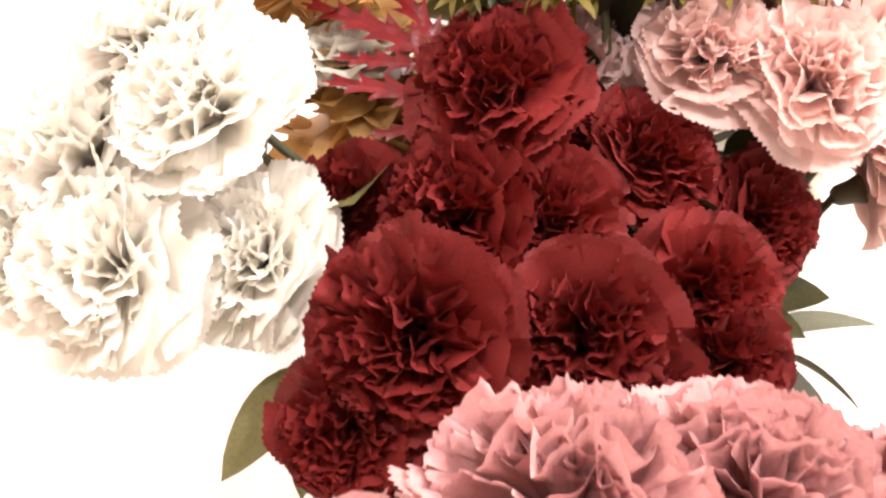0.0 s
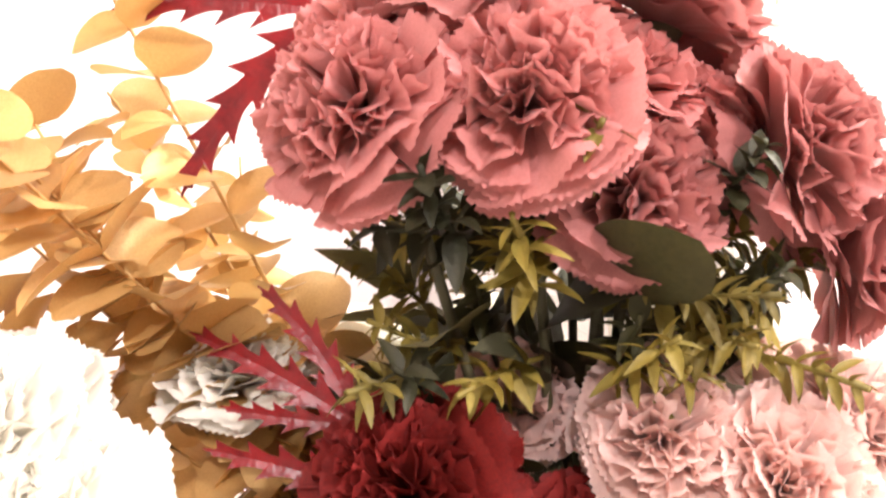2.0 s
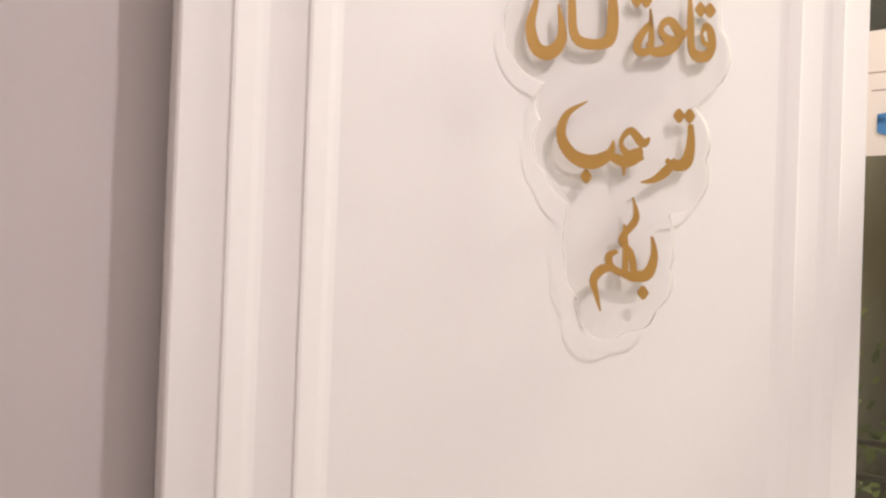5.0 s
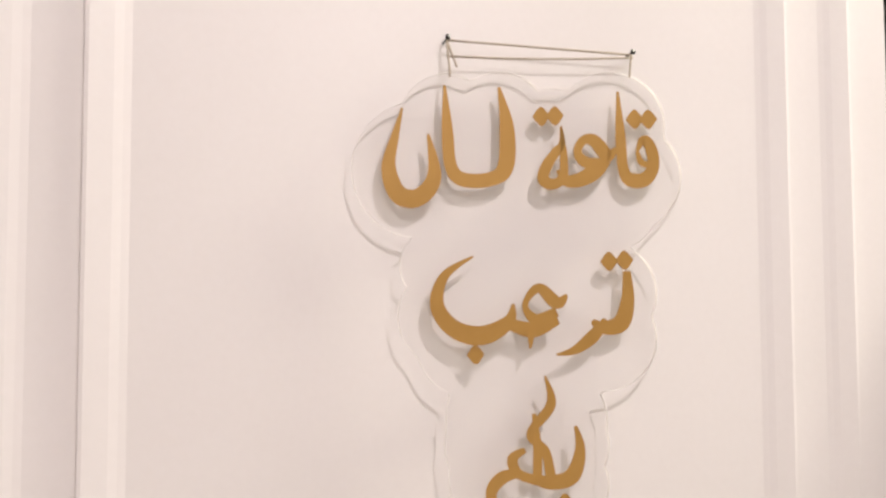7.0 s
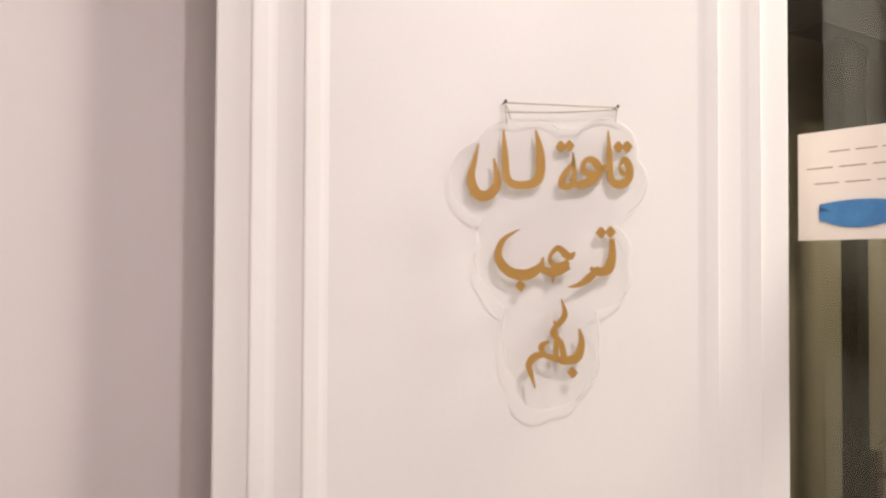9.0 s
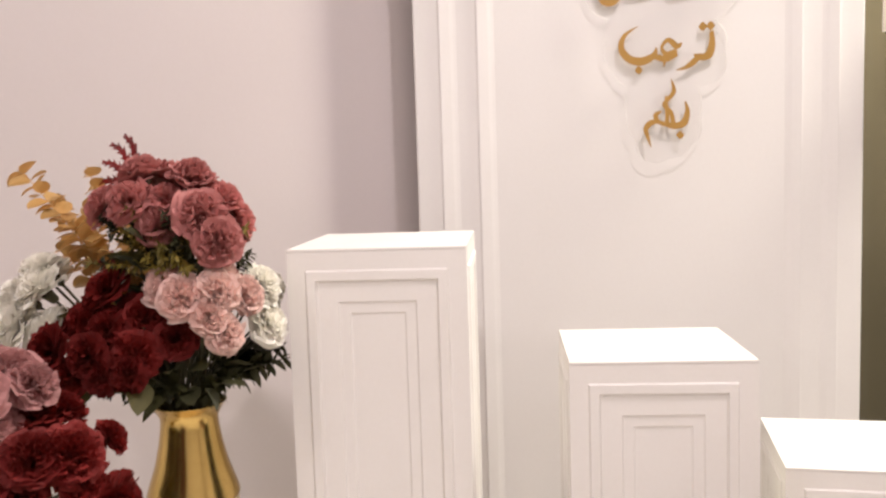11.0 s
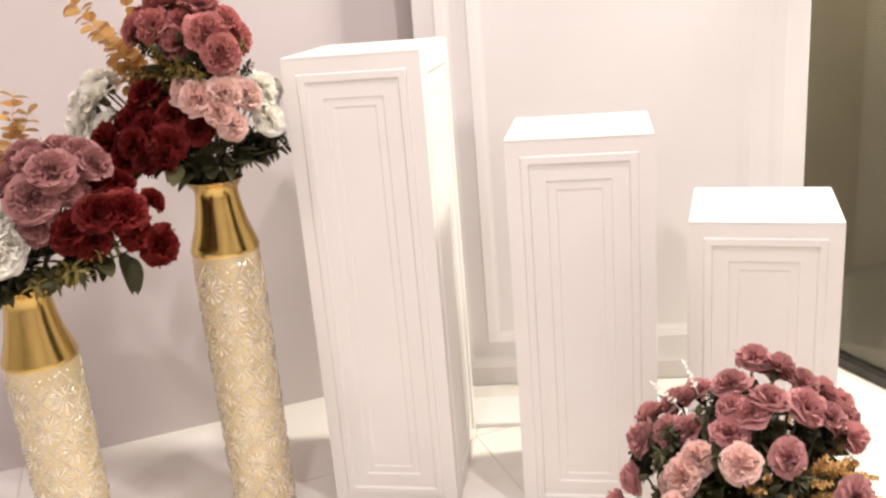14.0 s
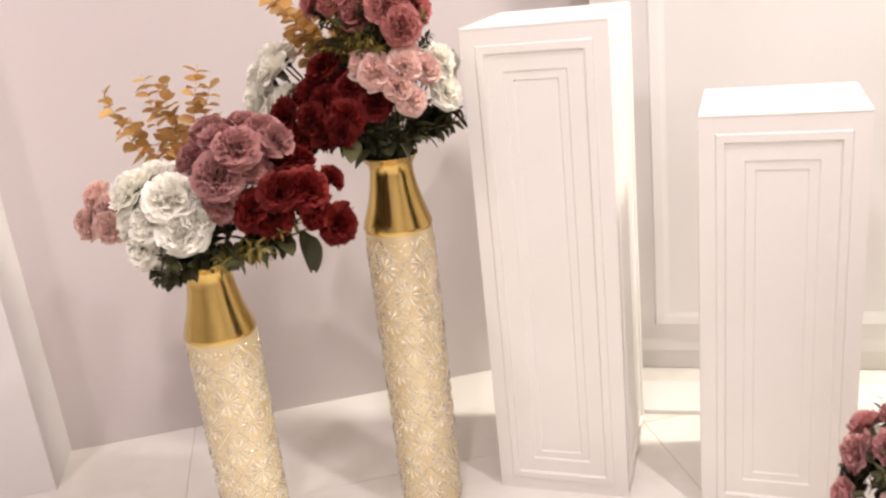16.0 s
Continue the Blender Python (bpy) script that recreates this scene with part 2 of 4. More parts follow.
floor = thing("floor", TURN, "polished white marble tile floor with thin brown joints", "floor", kind="structure")
boxed("floor_slab", (-4.5, U_GLASS + 0.02, -4.6, 0.6, -0.12, -0.0016), GROUT, floor)
TILE, GAP = 0.565, 0.0013
tile_mesh = None
for i in range(-7, 4):
    for j in range(-6, 3):
        u0, v0 = -0.593 + i * TILE, -0.88 + j * TILE
        if u0 + TILE > U_GLASS + 0.35 or v0 > 0.2:
            continue
        if tile_mesh is None:
            bm = bmesh.new()
            box(bm, GAP, TILE - GAP, GAP, TILE - GAP, -0.012, 0.0, 0.0012)
            tile_mesh = part("tile", bm, MARBLE, floor)
            tile_mesh.matrix_basis = pose(u0, v0, 0)
        elif u0 + TILE <= U_GLASS + 0.02:
            share("tile", tile_mesh.data, floor, pose(u0, v0, 0))
edge_w = U_GLASS - (-0.593 + 2 * TILE)
bm = bmesh.new()
box(bm, GAP, edge_w - 0.05, GAP, TILE - GAP, -0.012, 0.0, 0.0012)
cut_tile = part("tile", bm, MARBLE, floor)
cut_tile.matrix_basis = pose(-0.593 + 2 * TILE, -0.88 - 6 * TILE, 0)
for j in range(-5, 3):
    share("tile", cut_tile.data, floor, pose(-0.593 + 2 * TILE, -0.88 + j * TILE, 0))

wall_back = boxed("wall_back", (U_NICHE - 0.2, U_GLASS, V_WALL, V_WALL + 0.15, -0.01, CEILING), WALL)
wall_back.matrix_basis = TURN
tagged(wall_back, "smooth pale pinkish-white painted wall", "wall", kind="structure")
wall_left = boxed("wall_left", (-4.5, U_NICHE, V_WALL - 0.19, V_WALL + 0.15, -0.01, CEILING), WHITE_WALL, bevel=0.004)
wall_left.matrix_basis = TURN
tagged(wall_left, "white painted wall standing proud of the niche", "wall", kind="structure")
# unseen walls and ceiling, added so that light bounces in a closed room
for nm, dims in (("bounce_wall_left", (-4.65, -4.5, -4.6, V_WALL, -0.01, CEILING)), ("bounce_wall_rear", (-4.65, U_GLASS, -4.75, -4.6, -0.01, CEILING))):
    w = boxed(nm, dims, WHITE_WALL)
    w.matrix_basis = TURN
    tagged(w, "unseen plain white wall added to close the room and bounce light", "wall", kind="structure")
ceiling = boxed("ceiling", (-4.65, U_GLASS + 0.1, -4.75, V_WALL + 0.15, CEILING, CEILING + 0.1), CEIL)
ceiling.matrix_basis = TURN
tagged(ceiling, "unseen plain white ceiling added to close the room and bounce light", "ceiling", kind="structure")
# trim rings added round the assumed lamps, out of view
for x, y in ((0.80, -1.4), (-0.10, -2.4), (0.9, -3.4), (-1.3, -2.1), (1.18, -0.24)):
    v, f = lathe([(0.075, 0.0), (0.095, 0.0), (0.095, 0.008), (0.075, 0.02)], 24)
    ring = link_mesh("assumed_lamp_ring", v, f, STEEL, smooth=True)
    ring.matrix_basis = pose(x, y, CEILING - 0.02)
    tagged(ring, "round metal trim ring of an assumed lamp in the unseen ceiling", "lamp", "ceiling downlights", "structure")

# ---- the glass front and what stands outside ----
glass_front = thing("window_1", TURN, "full-height greenish glass front with a dark floor track", "glass front", kind="structure")
pane = boxed("pane", (U_GLASS, U_GLASS + 0.01, -2.2, V_WALL - 0.002, 0.03, CEILING - 0.002), GLASS, glass_front)
pane.visible_shadow = False
boxed("track", (U_GLASS - 0.02, U_GLASS + 0.03, -4.6, V_WALL - 0.002, -0.004, 0.028), STEEL, glass_front, 0.003)
# unseen stretch of white wall, added to close the glass side
boxed("pane_wall", (U_GLASS, U_GLASS + 0.1, -4.6, -2.202, 0.029, CEILING - 0.002), WHITE_WALL, glass_front)

ground = boxed("ground", (U_GLASS + 0.031, 14.0, -9.0, 9.0, -0.12, -0.005), DARK_FLOOR)
ground.matrix_basis = TURN
tagged(ground, "dark stone paving outside the glass", "paving", kind="structure")

outer = boxed("wall_outside", (U_GLASS + 0.04, 3.4, 0.16, 0.31, -0.004, 3.2), OUT_WALL)
outer.matrix_basis = TURN
tagged(outer, "olive-brown rendered wall outside the glass", "wall", kind="structure")
roof = boxed("ceiling_outside", (U_GLASS + 0.12, 9.0, -4.0, 1.2, 3.2, 3.3), MIRROR_BLACK)
roof.matrix_basis = TURN
tagged(roof, "black canopy ceiling outside the glass", "ceiling", kind="structure")

beam = thing("steel_frame", TURN, "black steel door frame standing outside the glass", "frame")
boxed("post", (1.78, 1.84, -0.06, 0.0, 1.62, 2.02), MIRROR_BLACK, beam, 0.003)
boxed("lintel", (1.60, 3.2, -0.10, 0.02, 2.02, 2.12), MIRROR_BLACK, beam, 0.003)
boxed("soffit", (1.45, 3.2, -0.30, 0.15, 2.30, 2.55), MIRROR_BLACK, beam, 0.003)
boxed("foot", (1.86, 1.92, -0.05, 0.0, -0.004, 2.02), STEEL, beam, 0.003)

stone_wall = thing("stone_planter", TURN @ pose(2.6, -0.35, 0), "low planter of rough pale stacked stones", "planter")
rng = random.Random(5)
stone_meshes = []
for k in range(4):
    bm = bmesh.new()
    bmesh.ops.create_icosphere(bm, subdivisions=2, radius=0.5)
    for v in bm.verts:
        v.co *= 0.9 + 0.25 * noise.noise(v.co * 2.3 + Vector((k * 7, 0, 0)))
        v.co.x = max(-0.42, min(0.42, v.co.x))
        v.co.z = max(-0.40, min(0.40, v.co.z))
    o = part("stone", bm, STONE, stone_wall, smooth=True)
    stone_meshes.append(o)
for o in stone_meshes:
    o.matrix_basis = pose(0.05, -1.75 - 0.2 * stone_meshes.index(o), 0.07) @ Matrix.Diagonal((0.2, 0.2, 0.2, 1))
row = 0
z = 0.0
while z < 1.75:
    h = 0.11
    y = -1.6 + 0.09 * (row % 2)
    while y < -0.10:
        w = rng.uniform(0.12, 0.26)
        m = pose(rng.uniform(-0.03, 0.03), y + w / 2, z + h / 2, rng.uniform(-5, 5), rng.uniform(-5, 5), 90 + rng.uniform(-5, 5)) @ Matrix.Diagonal((w * 1.12, 0.24, h * 1.2, 1))
        share("stone", rng.choice(stone_meshes).data, stone_wall, m)
        y += w
    z += h
    row += 1

# bushes in front of the stones
leaf_v, leaf_f = [], []
rng = random.Random(11)
for k in range(1500):
    c = Vector((2.25 + rng.gauss(0, 0.10), rng.uniform(-1.3, 0.0), abs(rng.gauss(0.45, 0.32))))
    d = Vector((rng.gauss(0, 1), rng.gauss(0, 1), rng.gauss(0.4, 0.8))).normalized()
    s_ = d.orthogonal().normalized()
    s_ = Matrix.Rotation(rng.uniform(0, 6.28), 3, d) @ s_
    a = rng.uniform(0.03, 0.07)
    i0 = len(leaf_v)
    leaf_v += [c, c + d * a * 0.5 + s_ * a * 0.28, c + d * a, c + d * a * 0.5 - s_ * a * 0.28]
    leaf_f += [(i0, i0 + 1, i0 + 2), (i0, i0 + 2, i0 + 3)]
HEDGE = material("hedge_leaf", (0.10, 0.15, 0.03), (0.24, 0.30, 0.09), 0.5, scale=9, translucent=0.3, island=0.4)
hedge = link_mesh("shrubs", leaf_v, leaf_f, HEDGE)
hedge.matrix_basis = TURN
tagged(hedge, "leafy green shrubs before the stone planter outside", "plant", kind="stuff")
# added fill lamp that brightens stones, shrubs and outer wall; no known fixture
outside_fill = bpy.data.lights.new("outside_fill_lamp", "AREA")
outside_fill.energy, outside_fill.size, outside_fill.color = 170, 0.5, (1.0, 0.95, 0.82)
lamp_ob = new("outside_fill_lamp", outside_fill)
lamp_ob.matrix_world = TURN @ look((1.75, -1.0, 2.9), (2.2, -0.1, 0.8))

fence = thing("garden_fence", TURN @ pose(2.08, 0, 0), "low dark wooden rail fence before the shrubs", "fence")
for v0 in (-1.32, -0.88, -0.44, 0.02):
    boxed("post", (-0.018, 0.018, v0 - 0.018, v0 + 0.018, -0.004, 0.84), FENCE, fence, 0.003)
for k in range(6):
    boxed("rail", (-0.028, -0.0185, -1.34, 0.04, 0.285 + 0.096 * k, 0.303 + 0.096 * k), FENCE, fence, 0.002)

# the notice on the glass, a picture of a face mask with lines of writing
notice = thing("notice", TURN @ pose(U_GLASS - 0.006, -0.352, 1.535, 0, 0, -90), "printed paper notice with a blue mask picture taped to the glass", "notice")
boxed("sheet", (0.0, 0.297, 0.0, 0.0012, -0.105, 0.105), PAPER, notice)
for k, (x0, x1) in enumerate(((0.065, 0.27), (0.02, 0.28), (0.035, 0.28))):
    for q in range(4):
        a = x0 + (x1 - x0) * q / 4
        boxed("text_bar", (a, a + (x1 - x0) / 4 * 0.8, -0.0006, -0.0001, 0.063 - 0.030 * k, 0.0653 - 0.030 * k), INK, notice)
bm = bmesh.new()
box(bm, 0.045, 0.20, -0.004, -0.0002, -0.085, -0.028, 0.0015)
bmesh.ops.subdivide_edges(bm, edges=bm.edges[:], cuts=5, use_grid_fill=True)
for v in bm.verts:
    k = (v.co.x - 0.1225) / 0.0775
    v.co.z += 0.016 * k * k * (1 if v.co.z < -0.056 else -0.4) + 0.002 * math.sin(v.co.z * 500)
part("mask_picture", bm, BLUE, notice, "blue pleated face mask picture")

# ---- the welcome panel ----
PW, PH, PT = 1.005, 2.45, 0.098
panel = thing("welcome_panel", pose(0, 0, 0), "tall cream lacquered display panel with stepped mouldings", "panel")
boxed("board", (0.002, PW - 0.002, 0.0185, PT, 0.0, PH - 0.002), PANEL, panel, 0.002)
bm = bmesh.new()
MOULDING = [(0.0, 0.0), (0.0014, -0.0046), (0.005, -0.0050), (0.026, -0.0026), (0.034, -0.0010), (0.041, 0.0)]
stepped_face(bm, 0, PW, 0.0, PH, [(0, 0.030), (0, 0.003), (0.003, 0.0)] + [(0.0545 + a, b) for a, b in MOULDING] + [(0.138 + a, b) for a, b in MOULDING], 0.95)
part("stepped_front", bm, PANEL, panel, "cream front with two raised frame mouldings")
base = boxed("panel_base", (0.0, PW, -0.253, -0.1, 0.0, 0.012), PANEL, None, 0.002)
tagged(base, "thin white lacquered board lying before the panel foot", "board")

# ---- the hanging acrylic sign ----
sign = thing("hanging_sign", pose(0, 0, 0), "clear cloud-shaped acrylic sign with gold lettering on a cord", "sign")


def sx(px, py):
    """From the sign's own drawing grid to metres on the panel."""
    q, w = (px - 900) / 1000, (py - 450) / 1000
    k = 1 + -0.1884 * q + 0.0584 * w
    return (0.5294 + 0.486 * q + 0.0203 * w) / k, (1.4399 + -0.2653 * q + -0.469 * w) / k


def sy(z):
    """The sheet hangs from its cord and leans off the panel towards its foot."""
    return -0.013 - (1.64 - z) * 0.03


CLOUD = [(745, 300, 122), (790, 212, 82), (885, 215, 88), (975, 240, 84), (1080, 225, 98), (1110, 315, 97), (1085, 360, 84), (930, 350, 130),
         (795, 560, 90), (830, 610, 92), (1072, 520, 92), (1070, 600, 94), (950, 560, 130), (770, 470, 62),
         (880, 740, 90), (985, 745, 92), (880, 790, 92), (985, 790, 95), (930, 680, 90), (880, 850, 84), (1000, 860, 80), (905, 940, 74), (970, 920, 70)]
pts = []
for cx, cy, r in CLOUD:
    for k in range(48):
        w = 2 * math.pi * k / 48
        x, y = cx + r * math.cos(w), cy + r * math.sin(w)
        if all((x - a) ** 2 + (y - b) ** 2 >= (c - 0.5) ** 2 or (a, b) == (cx, cy) for a, b, c in CLOUD):
            pts.append((x, y))
chain = [pts.pop(min(range(len(pts)), key=lambda i: pts[i][1]))]
while pts:
    k = min(range(len(pts)), key=lambda i: (pts[i][0] - chain[-1][0]) ** 2 + (pts[i][1] - chain[-1][1]) ** 2)
    if (pts[k][0] - chain[-1][0]) ** 2 + (pts[k][1] - chain[-1][1]) ** 2 > 60 ** 2:
        break
    chain.append(pts.pop(k))
bm = bmesh.new()
front, back = [], []
for px, py in chain:
    x, z = sx(px, py)
    front.append(bm.verts.new((x, sy(z), z)))
    back.append(bm.verts.new((x, sy(z) + 0.003, z)))
bm.faces.new(front)
bm.faces.new(back[::-1])
sheet = part("acrylic_sheet", bm, ACRYLIC, sign, "clear acrylic sheet with a scalloped edge")
sheet.visible_shadow = False
bm = bmesh.new()
loops = [[], [], [], []]
for k, (px, py) in enumerate(chain):
    a, b = chain[k - 1], chain[(k + 1) % len(chain)]
    nx, ny = (b[1] - a[1]), -(b[0] - a[0])
    ln = math.hypot(nx, ny) or 1.0
    for q, (off, dy) in enumerate(((0.0, -0.0004), (0.0, 0.0034), (-1.0, 0.0034), (-1.0, -0.0004))):
        x, z = sx(px + nx / ln * off, py + ny / ln * off)
        loops[q].append(bm.verts.new((x, sy(z) + dy, z)))
for k in range(len(chain)):
    k2 = (k + 1) % len(chain)
    for q in range(4):
        q2 = (q + 1) % 4
        bm.faces.new((loops[q][k], loops[q][k2], loops[q2][k2], loops[q2][k]))
part("sheet_edge", bm, EDGE, sign, "milky cut edge of the acrylic")


def spline(points, steps=7):
    out = []
    n_ = len(points)
    for i in range(n_ - 1):
        p0, p1, p2, p3 = points[max(i - 1, 0)], points[i], points[i + 1], points[min(i + 2, n_ - 1)]
        for s_ in range(steps):
            t = s_ / steps
            out.append(tuple(0.5 * (2 * b + (c - a) * t + (2 * a - 5 * b + 4 * c - d) * t * t + (3 * b - a - 3 * c + d) * t ** 3)
                             for a, b, c, d in zip(p0, p1, p2, p3)))
    out.append(tuple(points[-1]))
    return out


def pen(bm, points, lift):
    """A broad pen stroke: x, y and width along it."""
    line = spline(points)
    top, low = [], []
    for i, (x, y, w) in enumerate(line):
        a, b = line[max(i - 1, 0)], line[min(i + 1, len(line) - 1)]
        d = Vector((b[0] - a[0], b[1] - a[1]))
        d = d.normalized() if d.length > 1e-6 else Vector((1, 0))
        nx, ny = -d.y, d.x
        w = max(w * 1.15, 2.0)
        top.append((x + nx * w / 2, y + ny * w / 2))
        low.append((x - nx * w / 2, y - ny * w / 2))
    rings = []
    for a, b in zip(top, low):
        xa, za = sx(*a)
        xb, zb = sx(*b)
        rings.append([bm.verts.new(c) for c in ((xa, sy(za) - lift, za), (xb, sy(zb) - lift, zb), (xb, sy(zb) - lift + 0.001, zb), (xa, sy(za) - lift + 0.001, za))])
    for a, b in zip(rings, rings[1:]):
        for k in range(4):
            bm.faces.new((a[k], a[(k + 1) % 4], b[(k + 1) % 4], b[k]))
    bm.faces.new(rings[0])
    bm.faces.new(rings[-1][::-1])


def word(name, strokes, dots):
    bm = bmesh.new()
    for k, s_ in enumerate(strokes):
        pen(bm, s_, 0.0016 + 0.0003 * k)
    for k, (x, y) in enumerate(dots):
        pen(bm, [(x - 15, y + 1, 2), (x, y, 30), (x + 15, y - 1, 2)], 0.0016 + 0.0003 * (k % 2))
    return part(name, bm, LETTER, sign, "gold vinyl calligraphy")


word("lettering", [[(1126, 268, 5), (1138, 248, 14), (1151, 264, 18), (1155, 296, 18), (1140, 318, 22), (1116, 319, 22), (1102, 300, 16), (1097, 240, 15), (1092, 163, 3)],
                   [(1126, 268, 5), (1134, 288, 10), (1152, 294, 9)],
                   [(1088, 262, 4), (1074, 276, 20), (1050, 250, 19), (1030, 250, 14), (1021, 272, 13), (1040, 290, 18), (1076, 286, 12)],
                   [(1074, 284, 12), (1052, 304, 24), (1025, 319, 22), (1000, 320, 18), (990, 300, 12)],
                   [(991, 224, 3), (993, 255, 10), (982, 270, 14), (965, 296, 17), (960, 318, 18), (975, 327, 17), (994, 316, 14), (996, 280, 12), (992, 228, 3)]],
     [(957, 207), (981, 206), (1122, 212), (1146, 212)])
# the hall's own name stays plain sweeps
word("name_shape", [[(882, 155, 4), (896, 225, 22), (894, 296, 25), (866, 318, 22), (818, 318, 22), (797, 294, 19), (791, 230, 17), (786, 152, 4)],
                    [(711, 192, 3), (699, 240, 12), (687, 296, 22), (704, 344, 28), (740, 350, 28), (768, 312, 22), (757, 238, 4)]], [])
word("lettering", [[(1108, 480, 12), (1110, 530, 20), (1098, 572, 26), (1066, 580, 20), (1048, 568, 8)], [(1072, 566, 10), (1048, 596, 20), (1016, 620, 13), (984, 628, 3)],
                   [(1002, 522, 5), (984, 536, 20), (952, 510, 15), (928, 540, 9), (948, 566, 18), (984, 552, 15)], [(986, 566, 14), (942, 584, 24), (902, 574, 18)],
                   [(937, 580, 14), (938, 600, 9), (937, 617, 3)], [(907, 538, 4), (898, 570, 20), (852, 594, 30), (802, 582, 27), (772, 540, 22), (786, 488, 14), (836, 454, 3)]],
     [(1077, 463), (1104, 461), (841, 628)])
word("lettering", [[(1018, 754, 5), (1026, 796, 16), (1012, 842, 24), (976, 854, 22), (946, 848, 16)], [(964, 666, 3), (974, 716, 15), (938, 768, 13), (964, 798, 14), (974, 846, 16)],
                   [(944, 732, 6), (950, 790, 13), (950, 850, 14)], [(950, 850, 16), (916, 838, 15), (906, 812, 16), (928, 796, 8)], [(916, 836, 14), (886, 846, 20), (868, 872, 17), (876, 905, 12), (888, 944, 3)]],
     [(1000, 890)])
hl, hr = sx(790, 72), sx(1116, 98)
knot_l, knot_r = sx(792, 140), sx(1108, 140)
for a, b, sag in ((hl, hr, 0.0), ((hl[0], hl[1] - 0.016), (hr[0], hr[1] - 0.004), 0.002), (hl, knot_l, 0.0), (hr, knot_r, 0.0), (hl, (hl[0] + 0.008, hl[1] - 0.028), 0.0)):
    line = [(a[0] + (b[0] - a[0]) * k / 8, -0.014 - 0.008 * min(1, abs(a[1] - (a[1] + (b[1] - a[1]) * k / 8)) / 0.03), a[1] + (b[1] - a[1]) * k / 8 - sag * math.sin(math.pi * k / 8)) for k in range(9)]
    v, f = tube_rings(line, [0.0011] * 9, 6)
    link_mesh("cord", v, f, CORD, sign, "thin twisted jute cord", True)
for h in (hl, hr):
    v, f = tube_rings([(h[0], 0.004, h[1]), (h[0], -0.018, h[1] + 0.002), (h[0], -0.0185, h[1] + 0.002)], [0.0012, 0.0012, 0.003], 8)
    link_mesh("nail", v, f, STEEL, sign, "small dark nail", True)

# ---- three plinths ----


def plinth(x, y, turn, w, d, h, label):
    ob = thing("plinth", pose(x, y, 0, 0, 0, turn), label, "plinth", "white display plinths")
    boxed("core", (-w / 2 + 0.0075, w / 2 - 0.0075, -d / 2 + 0.0075, d / 2 - 0.0075, 0, h - 0.004), PLINTH, ob)
    boxed("top", (-w / 2, w / 2, -d / 2, d / 2, h - 0.005, h), PLINTH, ob, 0.0015)
    for sw, sd, ang in ((w, d, 0), (d, w, 90), (w, d, 180), (d, w, 270)):
        bm = bmesh.new()
        f_ = -sd / 2
        stepped_face(bm, -sw / 2, sw / 2, 0.0, h - 0.005, [(0, f_), (0.029, f_), (0.0315, f_ - 0.0034), (0.045, f_ - 0.0034), (0.048, f_ + 0.0014), (0.080, f_ + 0.0014), (0.0825, f_ + 0.0040), (0.098, f_ + 0.0040), (0.1005, f_ + 0.0062)])
        o = part("side_face", bm, PLINTH, ob)
        o.matrix_basis = pose(0, 0, 0, 0, 0, ang)
    return ob


plinth(-0.047, -0.442, -5, 0.285, 0.318, 1.022, "tallest square cream lacquered plinth with stepped mouldings")
plinth(0.388, -0.518, -5, 0.287, 0.268, 0.838, "middle square cream lacquered plinth with stepped mouldings")
plinth(0.780, -0.452, -13, 0.297, 0.29, 0.630, "shortest square cream lacquered plinth with stepped mouldings")

# ---- vases ----


